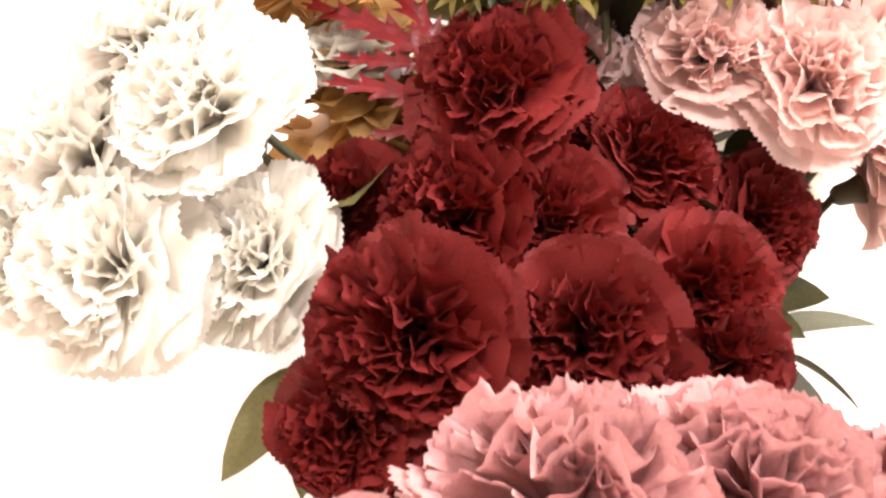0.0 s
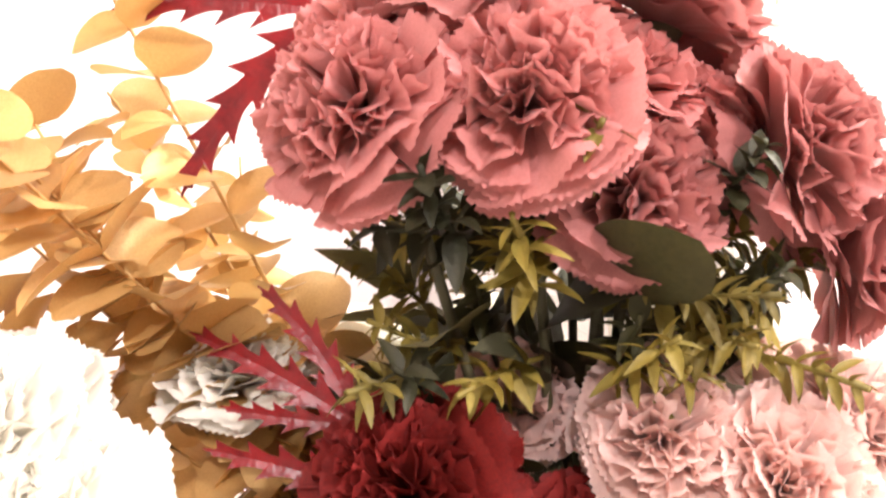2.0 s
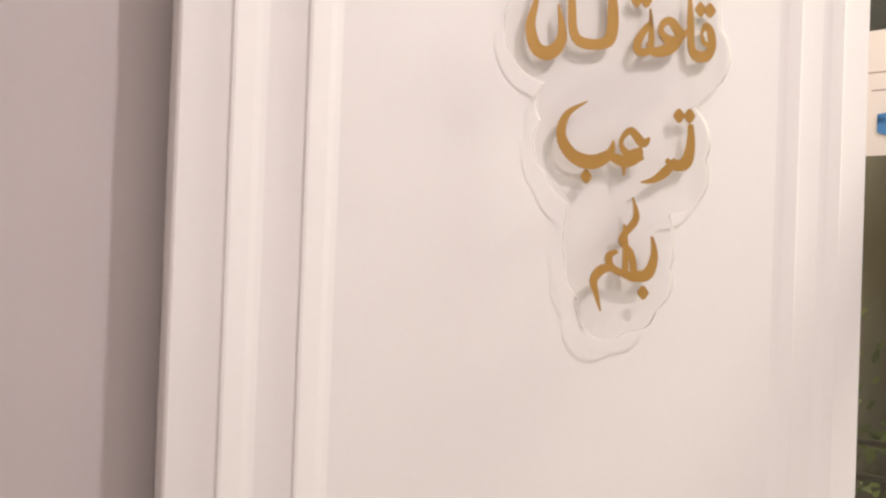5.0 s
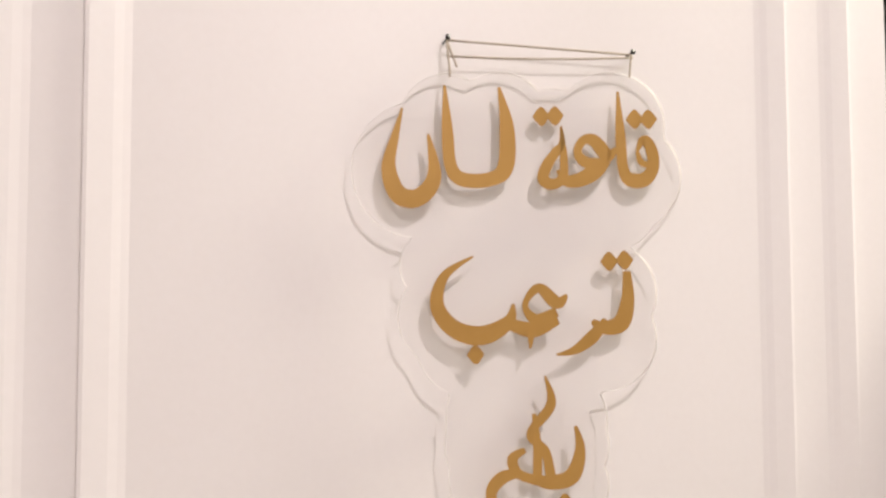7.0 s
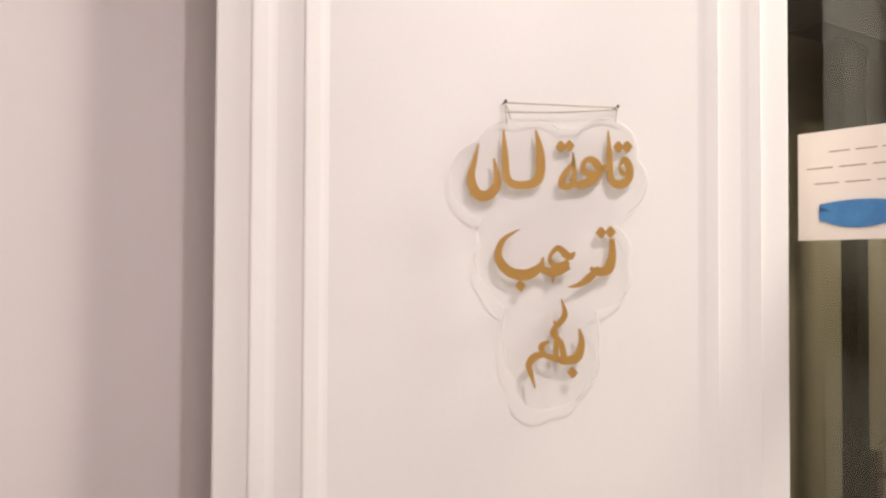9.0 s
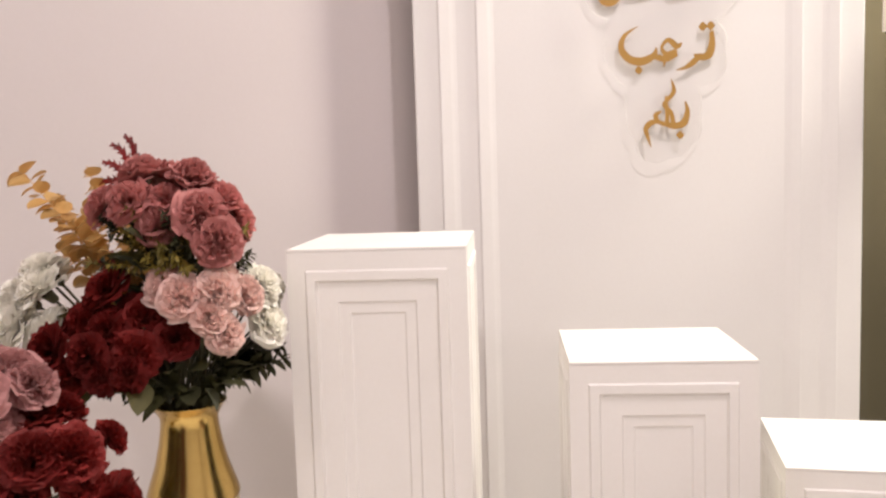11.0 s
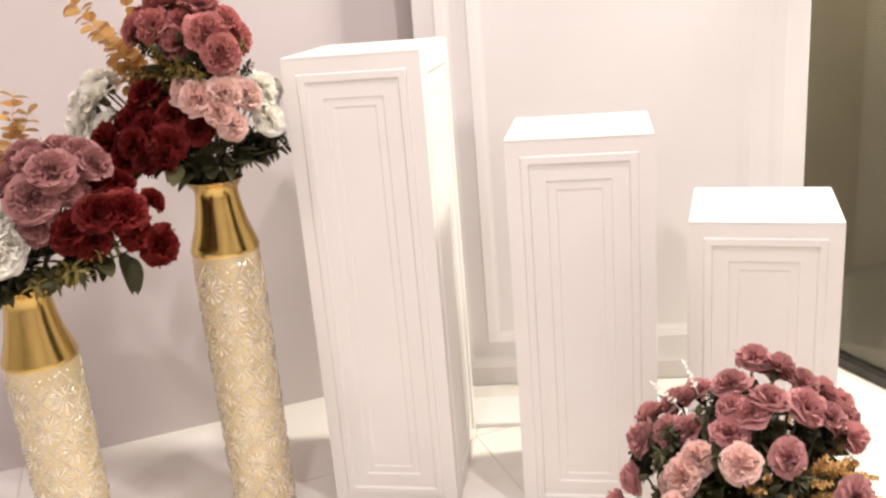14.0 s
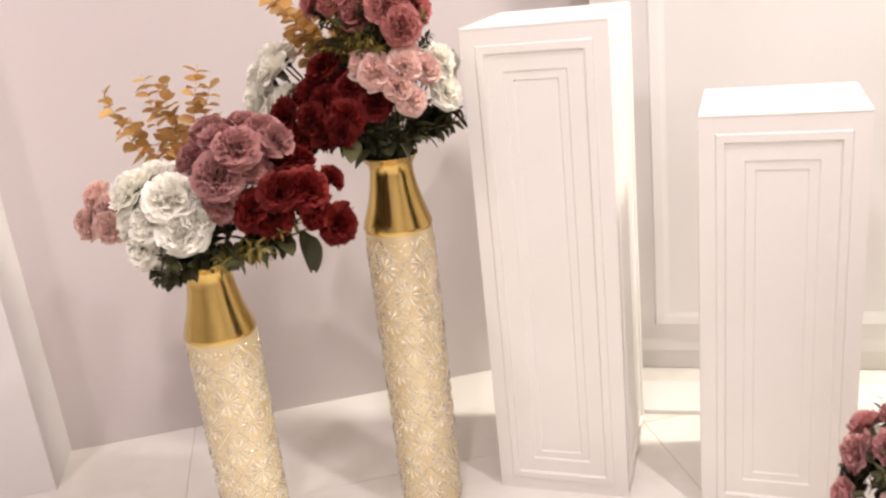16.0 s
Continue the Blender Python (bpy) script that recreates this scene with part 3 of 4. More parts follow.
def vase(x, y, height, label):
    ob = thing("floor_vase", pose(x, y, 0), label, "vase", "tall gold vases")
    sh = height - 0.150
    v, f = lathe([(0.0, 0.002), (0.060, 0.002), (0.0635, 0.006), (0.0645, 0.03), (0.0675, sh * 0.6), (0.0685, sh - 0.012), (0.0680, sh)], 56)
    link_mesh("body", v, f, EMBOSS, ob, "embossed pale gold body", True)
    prof = [(0.0680, sh), (0.0700, sh + 0.004), (0.0695, sh + 0.010), (0.0645, sh + 0.026), (0.0548, sh + 0.055), (0.0475, sh + 0.088), (0.0438, sh + 0.113), (0.0432, sh + 0.126),
            (0.0470, sh + 0.138), (0.0562, sh + 0.149), (0.0572, sh + 0.150), (0.0552, sh + 0.1495), (0.0415, sh + 0.125), (0.0405, sh + 0.05)]
    v, f = lathe(prof, 56)
    link_mesh("neck", v, f, BRASS, ob, "polished brass neck and flared rim", True)
    # lattice of ridges, daisies and beads
    verts, faces = [], []

    def add(vs, fs):
        i0 = len(verts)
        verts.extend(vs)
        faces.extend(tuple(i + i0 for i in q) for q in fs)

    def wall(a, z, lift=0.0):
        r = 0.0645 + 0.004 * z / sh + lift
        return Vector((r * math.cos(a), r * math.sin(a), z))

    n_, rows = 5, max(3, round(sh / 0.058))
    dz = (sh - 0.02) / rows
    for s_ in (-1, 1):
        for k in range(n_):
            for off in (-0.016, 0.016):
                steps = rows * 5
                line = [wall(2 * math.pi * (k + s_ * i / (steps / rows) * 0.5 + off) / n_, 0.01 + dz * i * rows / steps, 0.0006) for i in range(steps + 1)]
                add(*tube_rings(line, [0.0010] * len(line), 5))
    for j in range(rows + 1):
        for k in range(n_):
            for shift, size in ((0.5, 1.0),):
                a0, z0 = 2 * math.pi * (k + shift + (0.5 if j % 2 else 0)) / n_, 0.01 + dz * (j + 0.0)
                if z0 < 0.02 or z0 > sh - 0.02:
                    continue
                for q in range(12):
                    w = 2 * math.pi * q / 12

                    def at_(r, side, lift):
                        px, pz = r * math.cos(w) - side * math.sin(w), r * math.sin(w) + side * math.cos(w)
                        return wall(a0 + px / 0.066, min(max(z0 + pz, 0.004), sh - 0.002), lift)
                    R_ = 0.029 * size * (1 + 0.15 * abs(math.sin(w)))
                    add([at_(0.003, 0, 0.0004), at_(R_ * 0.72, 0.0036 * size, 0.0002), at_(R_, 0, 0.0002), at_(R_ * 0.72, -0.0036 * size, 0.0002), at_(R_ * 0.66, 0, 0.0046)],
                        [(0, 1, 4), (1, 2, 4), (2, 3, 4), (3, 0, 4)])
    rr = random.Random(3)
    for q in range(1500):
        a0, z0 = rr.uniform(0, 6.283), rr.uniform(0.012, sh - 0.012)
        c = wall(a0, z0)
        e, up = Vector((-math.sin(a0), math.cos(a0), 0)), Vector((0, 0, 1))
        o = Vector((math.cos(a0), math.sin(a0), 0))
        r_ = 0.0028
        add([c + e * r_, c + up * r_, c - e * r_, c - up * r_, c + o * 0.0038], [(0, 1, 4), (1, 2, 4), (2, 3, 4), (3, 0, 4)])
    link_mesh("relief", verts, faces, RELIEF, ob, "raised daisies, beads and diamond ridges", True)
    return ob


VASE_1, VASE_2 = (-0.352, -0.648, 0.800), (-0.672, -0.858, 0.662)
vase(*VASE_1, "taller gold floor vase with embossed body and brass neck")
vase(*VASE_2, "shorter gold floor vase with embossed body and brass neck")

# ---- flowers ----


def carnation_mesh(name, seed, mat, open_=1.0, heart=42, crumple=1.0, spread=0.0):
    """A carnation of about unit radius that faces +z: wide saw-toothed guard petals round a crumpled heart of
    folded fans. All petals grow from one point, so that the bloom is one connected piece."""
    rg = random.Random(seed)
    verts, faces = [Vector((0, 0, 0))], []
    zz = Vector((0, 0, 1))

    def petal(az, tilt, L, half, fold, folds, twist, base, cols, curl, rows=5):
        rad, tan = Vector((math.cos(az), math.sin(az), 0)), Vector((-math.sin(az), math.cos(az), 0))
        ph, ph2, lift = rg.uniform(0, 6.28), rg.uniform(0, 6.28), rg.uniform(-0.06, 0.06)
        first = len(verts)
        spine = Vector((0, 0, base))
        for r in range(1, rows + 1):
            v = r / rows
            th = radians(tilt * (0.62 + curl * v))
            along = rad * math.sin(th) + zz * math.cos(th)
            nor = -rad * math.cos(th) + zz * math.sin(th)
            spine = spine + along * (L / rows)
            turn = Matrix.Rotation(twist * v, 3, along)
            side, out = turn @ tan, turn @ nor
            for c in range(cols + 1):
                u = 2 * c / cols - 1
                a = u * half
                wave = fold * L * (v ** 1.35 * math.sin(math.pi * folds * u + ph) + 0.42 * v ** 3 * math.sin(math.pi * folds * 2.3 * u + ph2))
                tip = 0.0
                if r == rows:
                    tip = (0.016 if c % 2 else -0.016) + 0.008 * rg.uniform(-1, 1)
                short = L * v * (1 - math.cos(a)) * 0.85 + 0.10 * L * v * abs(u) ** 5
                lean = lift * u * v
                verts.append(spine + side * (L * v * math.sin(a) * (1.05 + 0.15 * v)) + along * (tip - short) + out * (wave + lean))
        for c in range(cols):
            faces.append((0, first + c + 1, first + c))
        for r in range(rows - 1):
            for c in range(cols):
                a = first + r * (cols + 1) + c
                faces.append((a, a + 1, a + cols + 2, a + cols + 1))

    # guard petals, the lowest ones bent back
    for count, L, tilt, half, fold, base in ((5, 0.92, 118, 0.80, 0.07, 0.02), (6, 0.99, 98, 0.76, 0.085, 0.05), (6, 0.96, 80, 0.74, 0.11, 0.08)):
        shift = rg.random()
        for k in range(count):
            petal(2 * math.pi * (k + rg.uniform(-0.22, 0.22) + shift) / count, tilt * open_ + rg.uniform(-9, 9), L * rg.uniform(0.92, 1.05), half * rg.uniform(0.9, 1.1),
                  fold, rg.uniform(0.9, 1.7), rg.uniform(-0.25, 0.25), base, 46, 0.46)
    # the heart: folded fans, steeper towards the middle, each turned its own way
    for k in range(heart):
        f_ = k / (heart - 1)
        petal(k * 2.39996 + rg.uniform(-0.35, 0.35), (70 + 18 * spread - (64 - 12 * spread) * f_) * open_ + rg.uniform(-9, 9), (0.93 - 0.07 * f_) * rg.uniform(0.88, 1.07), rg.uniform(0.34, 0.52),
              rg.uniform(0.10, 0.17) * crumple, rg.uniform(1.5, 2.7), rg.uniform(-1.0, 1.0), 0.06 + 0.06 * f_, 30, rg.uniform(0.42, 0.75))
    me = bpy.data.meshes.new(name)
    me.from_pydata([tuple(v) for v in verts], [], faces)
    me.materials.append(mat)
    me.shade_smooth()
    return me


def calyx_mesh():
    v, f = lathe([(0.0, -0.42), (0.10, -0.42), (0.16, -0.34), (0.19, -0.1), (0.24, 0.06), (0.20, 0.08)], 10)
    me = bpy.data.meshes.new("calyx")
    me.from_pydata(v, [], f)
    me.materials.append(STEM)
    me.shade_smooth()
    return me


KINDS = {}
FULL = {"ivory": (46, 0.5, 0.25), "red": (48, 1.0, 0.0), "dusty": (34, 1.05, 0.25), "pale": (40, 0.9, 0.4)}
for key, mat, lab in (("red", RED, "deep red"), ("dusty", DUSTY, "dusty rose"), ("pale", PALE, "pale pink"), ("ivory", IVORY, "ivory white"), ("rose", ROSE, "rose pink"), ("mauve", MAUVE, "mauve pink")):
    KINDS[key] = ([carnation_mesh(key + "_carnation", 17 * k + len(key), mat, 1.0 - 0.07 * k, *FULL.get(key, (40, 1.0))) for k in range(4)], lab + " fabric carnation with toothed ruffled petals")
CALYX = calyx_mesh()


def leaf_mesh(name, mat, width=0.42, bend=0.25, cup=0.12, teeth=0.0, blunt=0.8):
    verts, faces = [], []
    n_ = 9
    for i in range(n_ + 1):
        v = i / n_
        w = width * math.sin(math.pi * min(1, v ** 0.8)) ** blunt * 0.5 + (0.01 if 0 < i < n_ else 0)
        w *= 1 + teeth * (1 if i % 2 else -1)
        z = -bend * v * v
        for u in (-1, -0.5, 0, 0.5, 1):
            verts.append((w * u, v, z + cup * w * 2 * abs(u) ** 1.5))
    for i in range(n_):
        for c in range(4):
            a = i * 5 + c
            faces.append((a, a + 1, a + 6, a + 5))
    me = bpy.data.meshes.new(name)
    me.from_pydata(verts, [], faces)
    me.materials.append(mat)
    me.shade_smooth()
    return me


GREEN_LEAVES = [leaf_mesh("leaf", GREEN, 0.48, 0.25, 0.12), leaf_mesh("leaf", GREEN, 0.38, 0.45, 0.2), leaf_mesh("leaf", GREEN, 0.55, 0.1, 0.08)]
BROAD_LEAVES = [leaf_mesh("leaf", SAGE, 0.52, 0.2, 0.12), leaf_mesh("leaf", SAGE, 0.6, 0.12, 0.1)]
OLIVE_LEAVES = [leaf_mesh("leaf", OLIVE, 0.34, 0.3, 0.2), leaf_mesh("leaf", OLIVE, 0.26, 0.5, 0.15)]
ROUND_LEAVES = [leaf_mesh("leaf", GOLD_LEAF, 0.98, 0.12, 0.10, 0.0, 0.5), leaf_mesh("leaf", GOLD_LEAF, 0.88, 0.3, 0.18, 0.0, 0.5)]


def aim(origin, direction, roll, size):
    """Local +y along direction, scaled."""
    d = Vector(direction).normalized()
    q = d.to_track_quat("Y", "Z").to_matrix().to_4x4()
    return Matrix.Translation(origin) @ q @ Matrix.Rotation(roll, 4, "Y") @ Matrix.Diagonal((size, size, size, 1))


def bloom(parent, kind, pos, size, heart, rg, up=0.35, face=None, grow=1.12):
    """One carnation with its calyx, and a stem that runs down to the binding point at the thing's origin."""
    pos = Vector(pos)
    d = Vector(face) if face else (pos - Vector(heart))
    d = d.normalized() + Vector((rg.gauss(0, 0.14), rg.gauss(0, 0.14), up + rg.gauss(0, 0.1)))
    d.normalize()
    q = d.to_track_quat("Z", "Y").to_matrix().to_4x4()
    s_ = size / 2 * {'ivory': 1.2, 'dusty': 1.2, 'pale': min(grow, 1.04)}.get(kind, grow)
    m = Matrix.Translation(pos - d * s_ * 0.5) @ q @ Matrix.Rotation(rg.uniform(0, 6.28), 4, "Z") @ Matrix.Diagonal((s_, s_, s_ * rg.uniform(0.9, 1.08), 1))
    meshes, lab = KINDS[kind]
    flower = share("carnation", rg.choice(meshes), parent, parent.matrix_basis.inverted() @ m, lab)
    share("calyx", CALYX, flower, Matrix.Identity(4))
    base = parent.matrix_basis.inverted() @ (pos - d * s_ * 0.85)
    foot = Vector((rg.uniform(-0.02, 0.02), rg.uniform(-0.02, 0.02), -0.03))
    mid = (base + foot) * 0.5 - (parent.matrix_basis.inverted().to_3x3() @ d) * 0.03
    line = [foot * (1 - t) ** 2 + mid * 2 * t * (1 - t) + base * t * t for t in (0, 0.25, 0.5, 0.75, 1)]
    v, f = tube_rings(line, [0.0022] * 5, 6)
    link_mesh("stem", v, f, STEM, parent, "", True)
    return flower


def gold_branch(parent, foot, tip, leaves, size, rg, sag=0.03):
    """A eucalyptus branch: bent stem and pairs of round leaves that shrink to the tip."""
    inv = parent.matrix_basis.inverted()
    foot, tip = inv @ Vector(foot), inv @ Vector(tip)
    mid = (foot + tip) / 2 + Vector((rg.uniform(-1, 1), rg.uniform(-1, 1), -0.3)) * sag
    pt = lambda t: foot * (1 - t) ** 2 + mid * 2 * t * (1 - t) + tip * t * t
    v, f = tube_rings([pt(k / 8) for k in range(9)], [0.0013 - 0.00008 * k for k in range(9)], 6)
    br = link_mesh("eucalyptus_branch", v, f, GOLD_LEAF, parent, "golden eucalyptus branch with round leaves", True)
    leaves = int(leaves * 1.0)
    for k in range(leaves):
        t = 0.25 + 0.75 * k / leaves
        d = (pt(min(1, t + 0.02)) - pt(t - 0.02)).normalized()
        s_ = size * (1.34 - 0.40 * t) * rg.uniform(0.8, 1.15)
        side = d.orthogonal().normalized()
        a0 = rg.uniform(0, 6.28)
        for a in (a0, a0 + 3.14 + rg.uniform(-0.4, 0.4)):
            out_ = Matrix.Rotation(a, 3, d) @ side + d * rg.uniform(0.1, 0.6)
            share("leaf", rg.choice(ROUND_LEAVES), br, aim(pt(t), out_, rg.uniform(-0.7, 0.7), s_))
    return br


def crimson_leaf(parent, foot, up, normal, size, blades, seed):
    """A deeply cut leaf: long toothed blades that fan out from one point and bend towards their tips.
    blades: the angle from up, the length and the bend of each, in degrees and shares of size."""
    rg = random.Random(seed)
    inv = parent.matrix_basis.inverted()
    foot = inv @ Vector(foot)
    nn = Vector(normal).normalized()
    d = Vector(up)
    d = (d - nn * d.dot(nn)).normalized()
    left = nn.cross(d)
    verts, faces = [], []
    n_, period = 42, 7
    for ang, length, bend in blades:
        L = size * length
        c = foot.copy()
        curl = rg.uniform(0.02, 0.16)
        i0 = len(verts)
        for i in range(n_ + 1):
            v = i / n_
            a = radians(ang + bend * (v - 0.25))
            dd = d * math.cos(a) + left * math.sin(a)
            ss = dd.cross(nn)
            if i:
                c = c + dd * (L / n_) - nn * (2 * curl * L * v / n_)
            body = 0.047 * L * math.sin(math.pi * min(1.0, 0.10 + v * 0.90)) ** 0.75
            cut = 0.16 < v < 0.94
            rib = []
            for side, off in ((-1, 0), (1, 3)):
                saw = ((i + off) % period) / (period - 1)
                grow = saw ** 2.2 * cut * (1.15 - 0.75 * v) * 0.105 * L
                rib.append((side * (body * (1 - 0.35 * saw * cut) + grow), grow * 0.75))
            if i == n_:
                rib = [(-0.0003, 0), (0.0003, 0)]
            fold = 0.22 * body
            verts += [c + ss * rib[0][0] + dd * rib[0][1] + nn * fold, c, c + ss * rib[1][0] + dd * rib[1][1] + nn * fold]
        for i in range(n_):
            for k in range(2):
                a = i0 + i * 3 + k
                faces.append((a, a + 1, a + 4, a + 3))
    return link_mesh("cut_leaf", verts, faces, CRIMSON, parent, "glossy crimson deeply cut leaf")


def sprig(parent, foot, direction, length, size, meshes, rg, count=7, lab=""):
    """A thin twig with small leaves along it, joined into one mesh."""
    inv = parent.matrix_basis.inverted()
    foot = inv @ Vector(foot)
    d = Vector(direction).normalized()
    bend = Vector((rg.uniform(-1, 1), rg.uniform(-1, 1), rg.uniform(-0.4, 0.4))) * length * 0.2
    pt = lambda t: foot + d * length * t + bend * t * t
    verts, faces = tube_rings([pt(k / 4) for k in range(5)], [0.0012] * 5, 5)
    verts = list(verts)
    side = d.orthogonal().normalized()
    for k in range(count):
        t = 0.25 + 0.75 * k / count
        for a in (0, 2.1, 4.2):
            o = Matrix.Rotation(a + k * 1.1 + rg.uniform(-0.3, 0.3), 3, d) @ side + d * rg.uniform(0.3, 0.9)
            m = aim(pt(t), o, rg.uniform(-0.5, 0.5), size * rg.uniform(0.7, 1.15) * (1.15 - 0.5 * t))
            me = rg.choice(meshes)
            i0 = len(verts)
            verts += [m @ v.co for v in me.vertices]
            faces += [tuple(i + i0 for i in p.vertices) for p in me.polygons]
    return link_mesh("foliage_sprig", verts, faces, meshes[0].materials[0], parent, lab, True)


def collar(parent, radius, z0, count, size, rg, drop=-0.25, meshes=None):
    """Leaves that spread and hang round the neck of a vase."""
    for k in range(count):
        a = 2 * math.pi * (k + rg.uniform(-0.3, 0.3)) / count
        r = radius * rg.uniform(0.25, 0.6)
        o = Vector((r * math.cos(a), r * math.sin(a), z0 + rg.uniform(-0.008, 0.05)))
        d = Vector((math.cos(a), math.sin(a), drop + rg.uniform(-0.15, 0.5)))
        share("leaf", rg.choice(meshes or GREEN_LEAVES), parent, aim(o, d, rg.uniform(-0.6, 0.6), size * rg.uniform(0.7, 1.2)), "dark green leaf")


# tall bouquet
RED1 = [(-0.53, -0.72, 0.9, 0.077), (-0.463, -0.673, 0.984, 0.074), (-0.49, -0.686, 0.932, 0.068), (-0.458, -0.701, 0.926, 0.067), (-0.471, -0.746, 0.894, 0.066),
        (-0.399, -0.739, 0.89, 0.066), (-0.395, -0.699, 0.947, 0.062), (-0.345, -0.719, 0.911, 0.062), (-0.555, -0.711, 0.864, 0.058), (-0.519, -0.639, 0.931, 0.058),
        (-0.424, -0.668, 0.951, 0.052), (-0.408, -0.755, 0.868, 0.056), (-0.45, -0.75, 0.862, 0.058), (-0.50, -0.735, 0.860, 0.06)]
WHITE1 = [(-0.582, -0.622, 1.012, 0.066), (-0.572, -0.645, 0.987, 0.073), (-0.563, -0.649, 0.925, 0.068), (-0.616, -0.64, 0.926, 0.075), (-0.617, -0.611, 0.968, 0.072), (-0.481, -0.568, 0.995, 0.06),
          (-0.639, -0.596, 0.93, 0.066), (-0.585, -0.57, 1.0, 0.062), (-0.231, -0.62, 0.977, 0.065), (-0.222, -0.625, 0.915, 0.068), (-0.226, -0.57, 0.966, 0.06), (-0.29, -0.50, 0.95, 0.066), (-0.38, -0.49, 0.96, 0.066)]
PINK1 = [(-0.363, -0.700, 0.990, 0.068), (-0.331, -0.732, 0.976, 0.072), (-0.389, -0.632, 0.985, 0.062), (-0.288, -0.735, 0.945, 0.062), (-0.268, -0.722, 0.918, 0.062),
         (-0.277, -0.72, 0.982, 0.066), (-0.245, -0.68, 0.968, 0.066), (-0.285, -0.655, 1.0, 0.06)]
DUSTY1 = [(-0.362, -0.662, 1.118, 0.056), (-0.332, -0.672, 1.098, 0.054), (-0.408, -0.635, 1.156, 0.072), (-0.467, -0.647, 1.11, 0.063), (-0.419, -0.679, 1.113, 0.066), (-0.372, -0.685, 1.079, 0.064), (-0.325, -0.648, 1.147, 0.066),
          (-0.298, -0.70, 1.09, 0.072), (-0.274, -0.712, 1.05, 0.068), (-0.279, -0.642, 1.115, 0.062), (-0.258, -0.625, 1.075, 0.062), (-0.375, -0.59, 1.145, 0.07), (-0.44, -0.60, 1.12, 0.064),
          (-0.33, -0.60, 1.12, 0.066)]
rg = random.Random(21)
bouquet = thing("flower_arrangement", pose(VASE_1[0], VASE_1[1], VASE_1[2] - 0.01), "tall bouquet of rose, pink, red and white carnations with gold leaves", "flowers", "flower arrangements")
heart = (-0.385, -0.615, 0.90)
for kind, rows_, hz in (("red", RED1, heart), ("ivory", WHITE1, (-0.46, -0.585, 0.92)), ("pale", PINK1, (-0.345, -0.62, 0.92)), ("dusty", DUSTY1, (-0.365, -0.625, 1.05))):
    for x, y, z, s_ in rows_:
        bloom(bouquet, kind, (x, y, z), s_, hz, rg, {"dusty": 0.2, "ivory": 0.4}.get(kind, 0.12))
for tip, n_, sz in (((-0.629, -0.55, 1.165), 22, 0.031), ((-0.60, -0.50, 1.11), 16, 0.028), ((-0.545, -0.49, 1.10), 16, 0.028), ((-0.505, -0.47, 1.10), 15, 0.028), ((-0.525, -0.54, 1.165), 13, 0.028),
                    ((-0.56, -0.55, 1.09), 15, 0.027), ((-0.43, -0.43, 1.06), 10, 0.026), ((-0.47, -0.45, 1.03), 9, 0.028), ((-0.585, -0.53, 1.04), 13, 0.027)):
    gold_branch(bouquet, (-0.40 + rg.uniform(-0.03, 0.02), -0.585 + rg.uniform(-0.02, 0.02), 0.86), tip, n_, sz, rg)
crimson_leaf(bouquet, (-0.441, -0.589, 1.135), (0.05, 0.1, 0.99), (-0.50, -0.83, 0.2), 0.1, [(-8, 1.0, 120), (20, 0.98, 92), (52, 0.92, 56), (84, 0.88, 18), (130, 0.95, 34), (160, 0.5, -20)], 4)
crimson_leaf(bouquet, (-0.446, -0.574, 1.148), (0.05, 0.1, 0.99), (-0.50, -0.83, 0.0), 0.085, [(-24, 1.0, 150)], 9)
crimson_leaf(bouquet, (-0.455, -0.63, 0.985), (0.05, 0.1, 0.99), (-0.4, -0.8, 0.4), 0.075, [(28, 0.9, 30), (58, 1.0, 10), (84, 0.7, -10)], 6)
crimson_leaf(bouquet, (-0.455, -0.655, 0.965), (0.05, 0.1, 0.99), (-0.4, -0.8, 0.4), 0.07, [(70, 1.0, 12), (100, 0.7, -10), (126, 0.45, -10)], 7)
collar(bouquet, 0.11, 0.035, 24, 0.058, rg, 0.0)
collar(bouquet, 0.06, 0.11, 10, 0.06, rg, 0.5)
for k in range(46):
    a, r_ = rg.uniform(0, 6.28), rg.uniform(0.0, 0.055)
    o = Vector((-0.012 + r_ * math.cos(a), 0.022 + r_ * math.sin(a), rg.uniform(0.10, 0.25)))
    share("leaf", rg.choice(GREEN_LEAVES), bouquet, aim(o, (math.cos(a), math.sin(a), rg.uniform(0.2, 1.2)), rg.uniform(-1, 1), rg.uniform(0.045, 0.075)), "dark green leaf")
for x, y, z, dx, dy, dz, s_ in ((-0.405, -0.615, 1.0, -0.5, -0.55, 0.45, 0.085), (-0.50, -0.62, 0.93, -0.3, -0.6, 0.2, 0.07),
                                (-0.535, -0.655, 0.868, -0.6, -0.1, -0.25, 0.06), (-0.535, -0.665, 0.868, -0.5, -0.3, -0.6, 0.05), (-0.395, -0.725, 0.85, 0.1, -0.5, -0.3, 0.06), (-0.475, -0.69, 0.85, -0.1, -0.6, -0.3, 0.055),
                                (-0.39, -0.61, 1.0, -0.5, -0.2, 0.3, 0.05), (-0.42, -0.60, 1.02, -0.5, -0.2, 0.5, 0.06), (-0.384, -0.588, 0.994, -0.881, 0.318, 0.351, 0.067)):
    share("leaf", rg.choice(BROAD_LEAVES), bouquet, bouquet.matrix_basis.inverted() @ aim((x, y, z), (dx, dy, dz), rg.uniform(-0.5, 0.5), s_), "broad olive-green leaf")
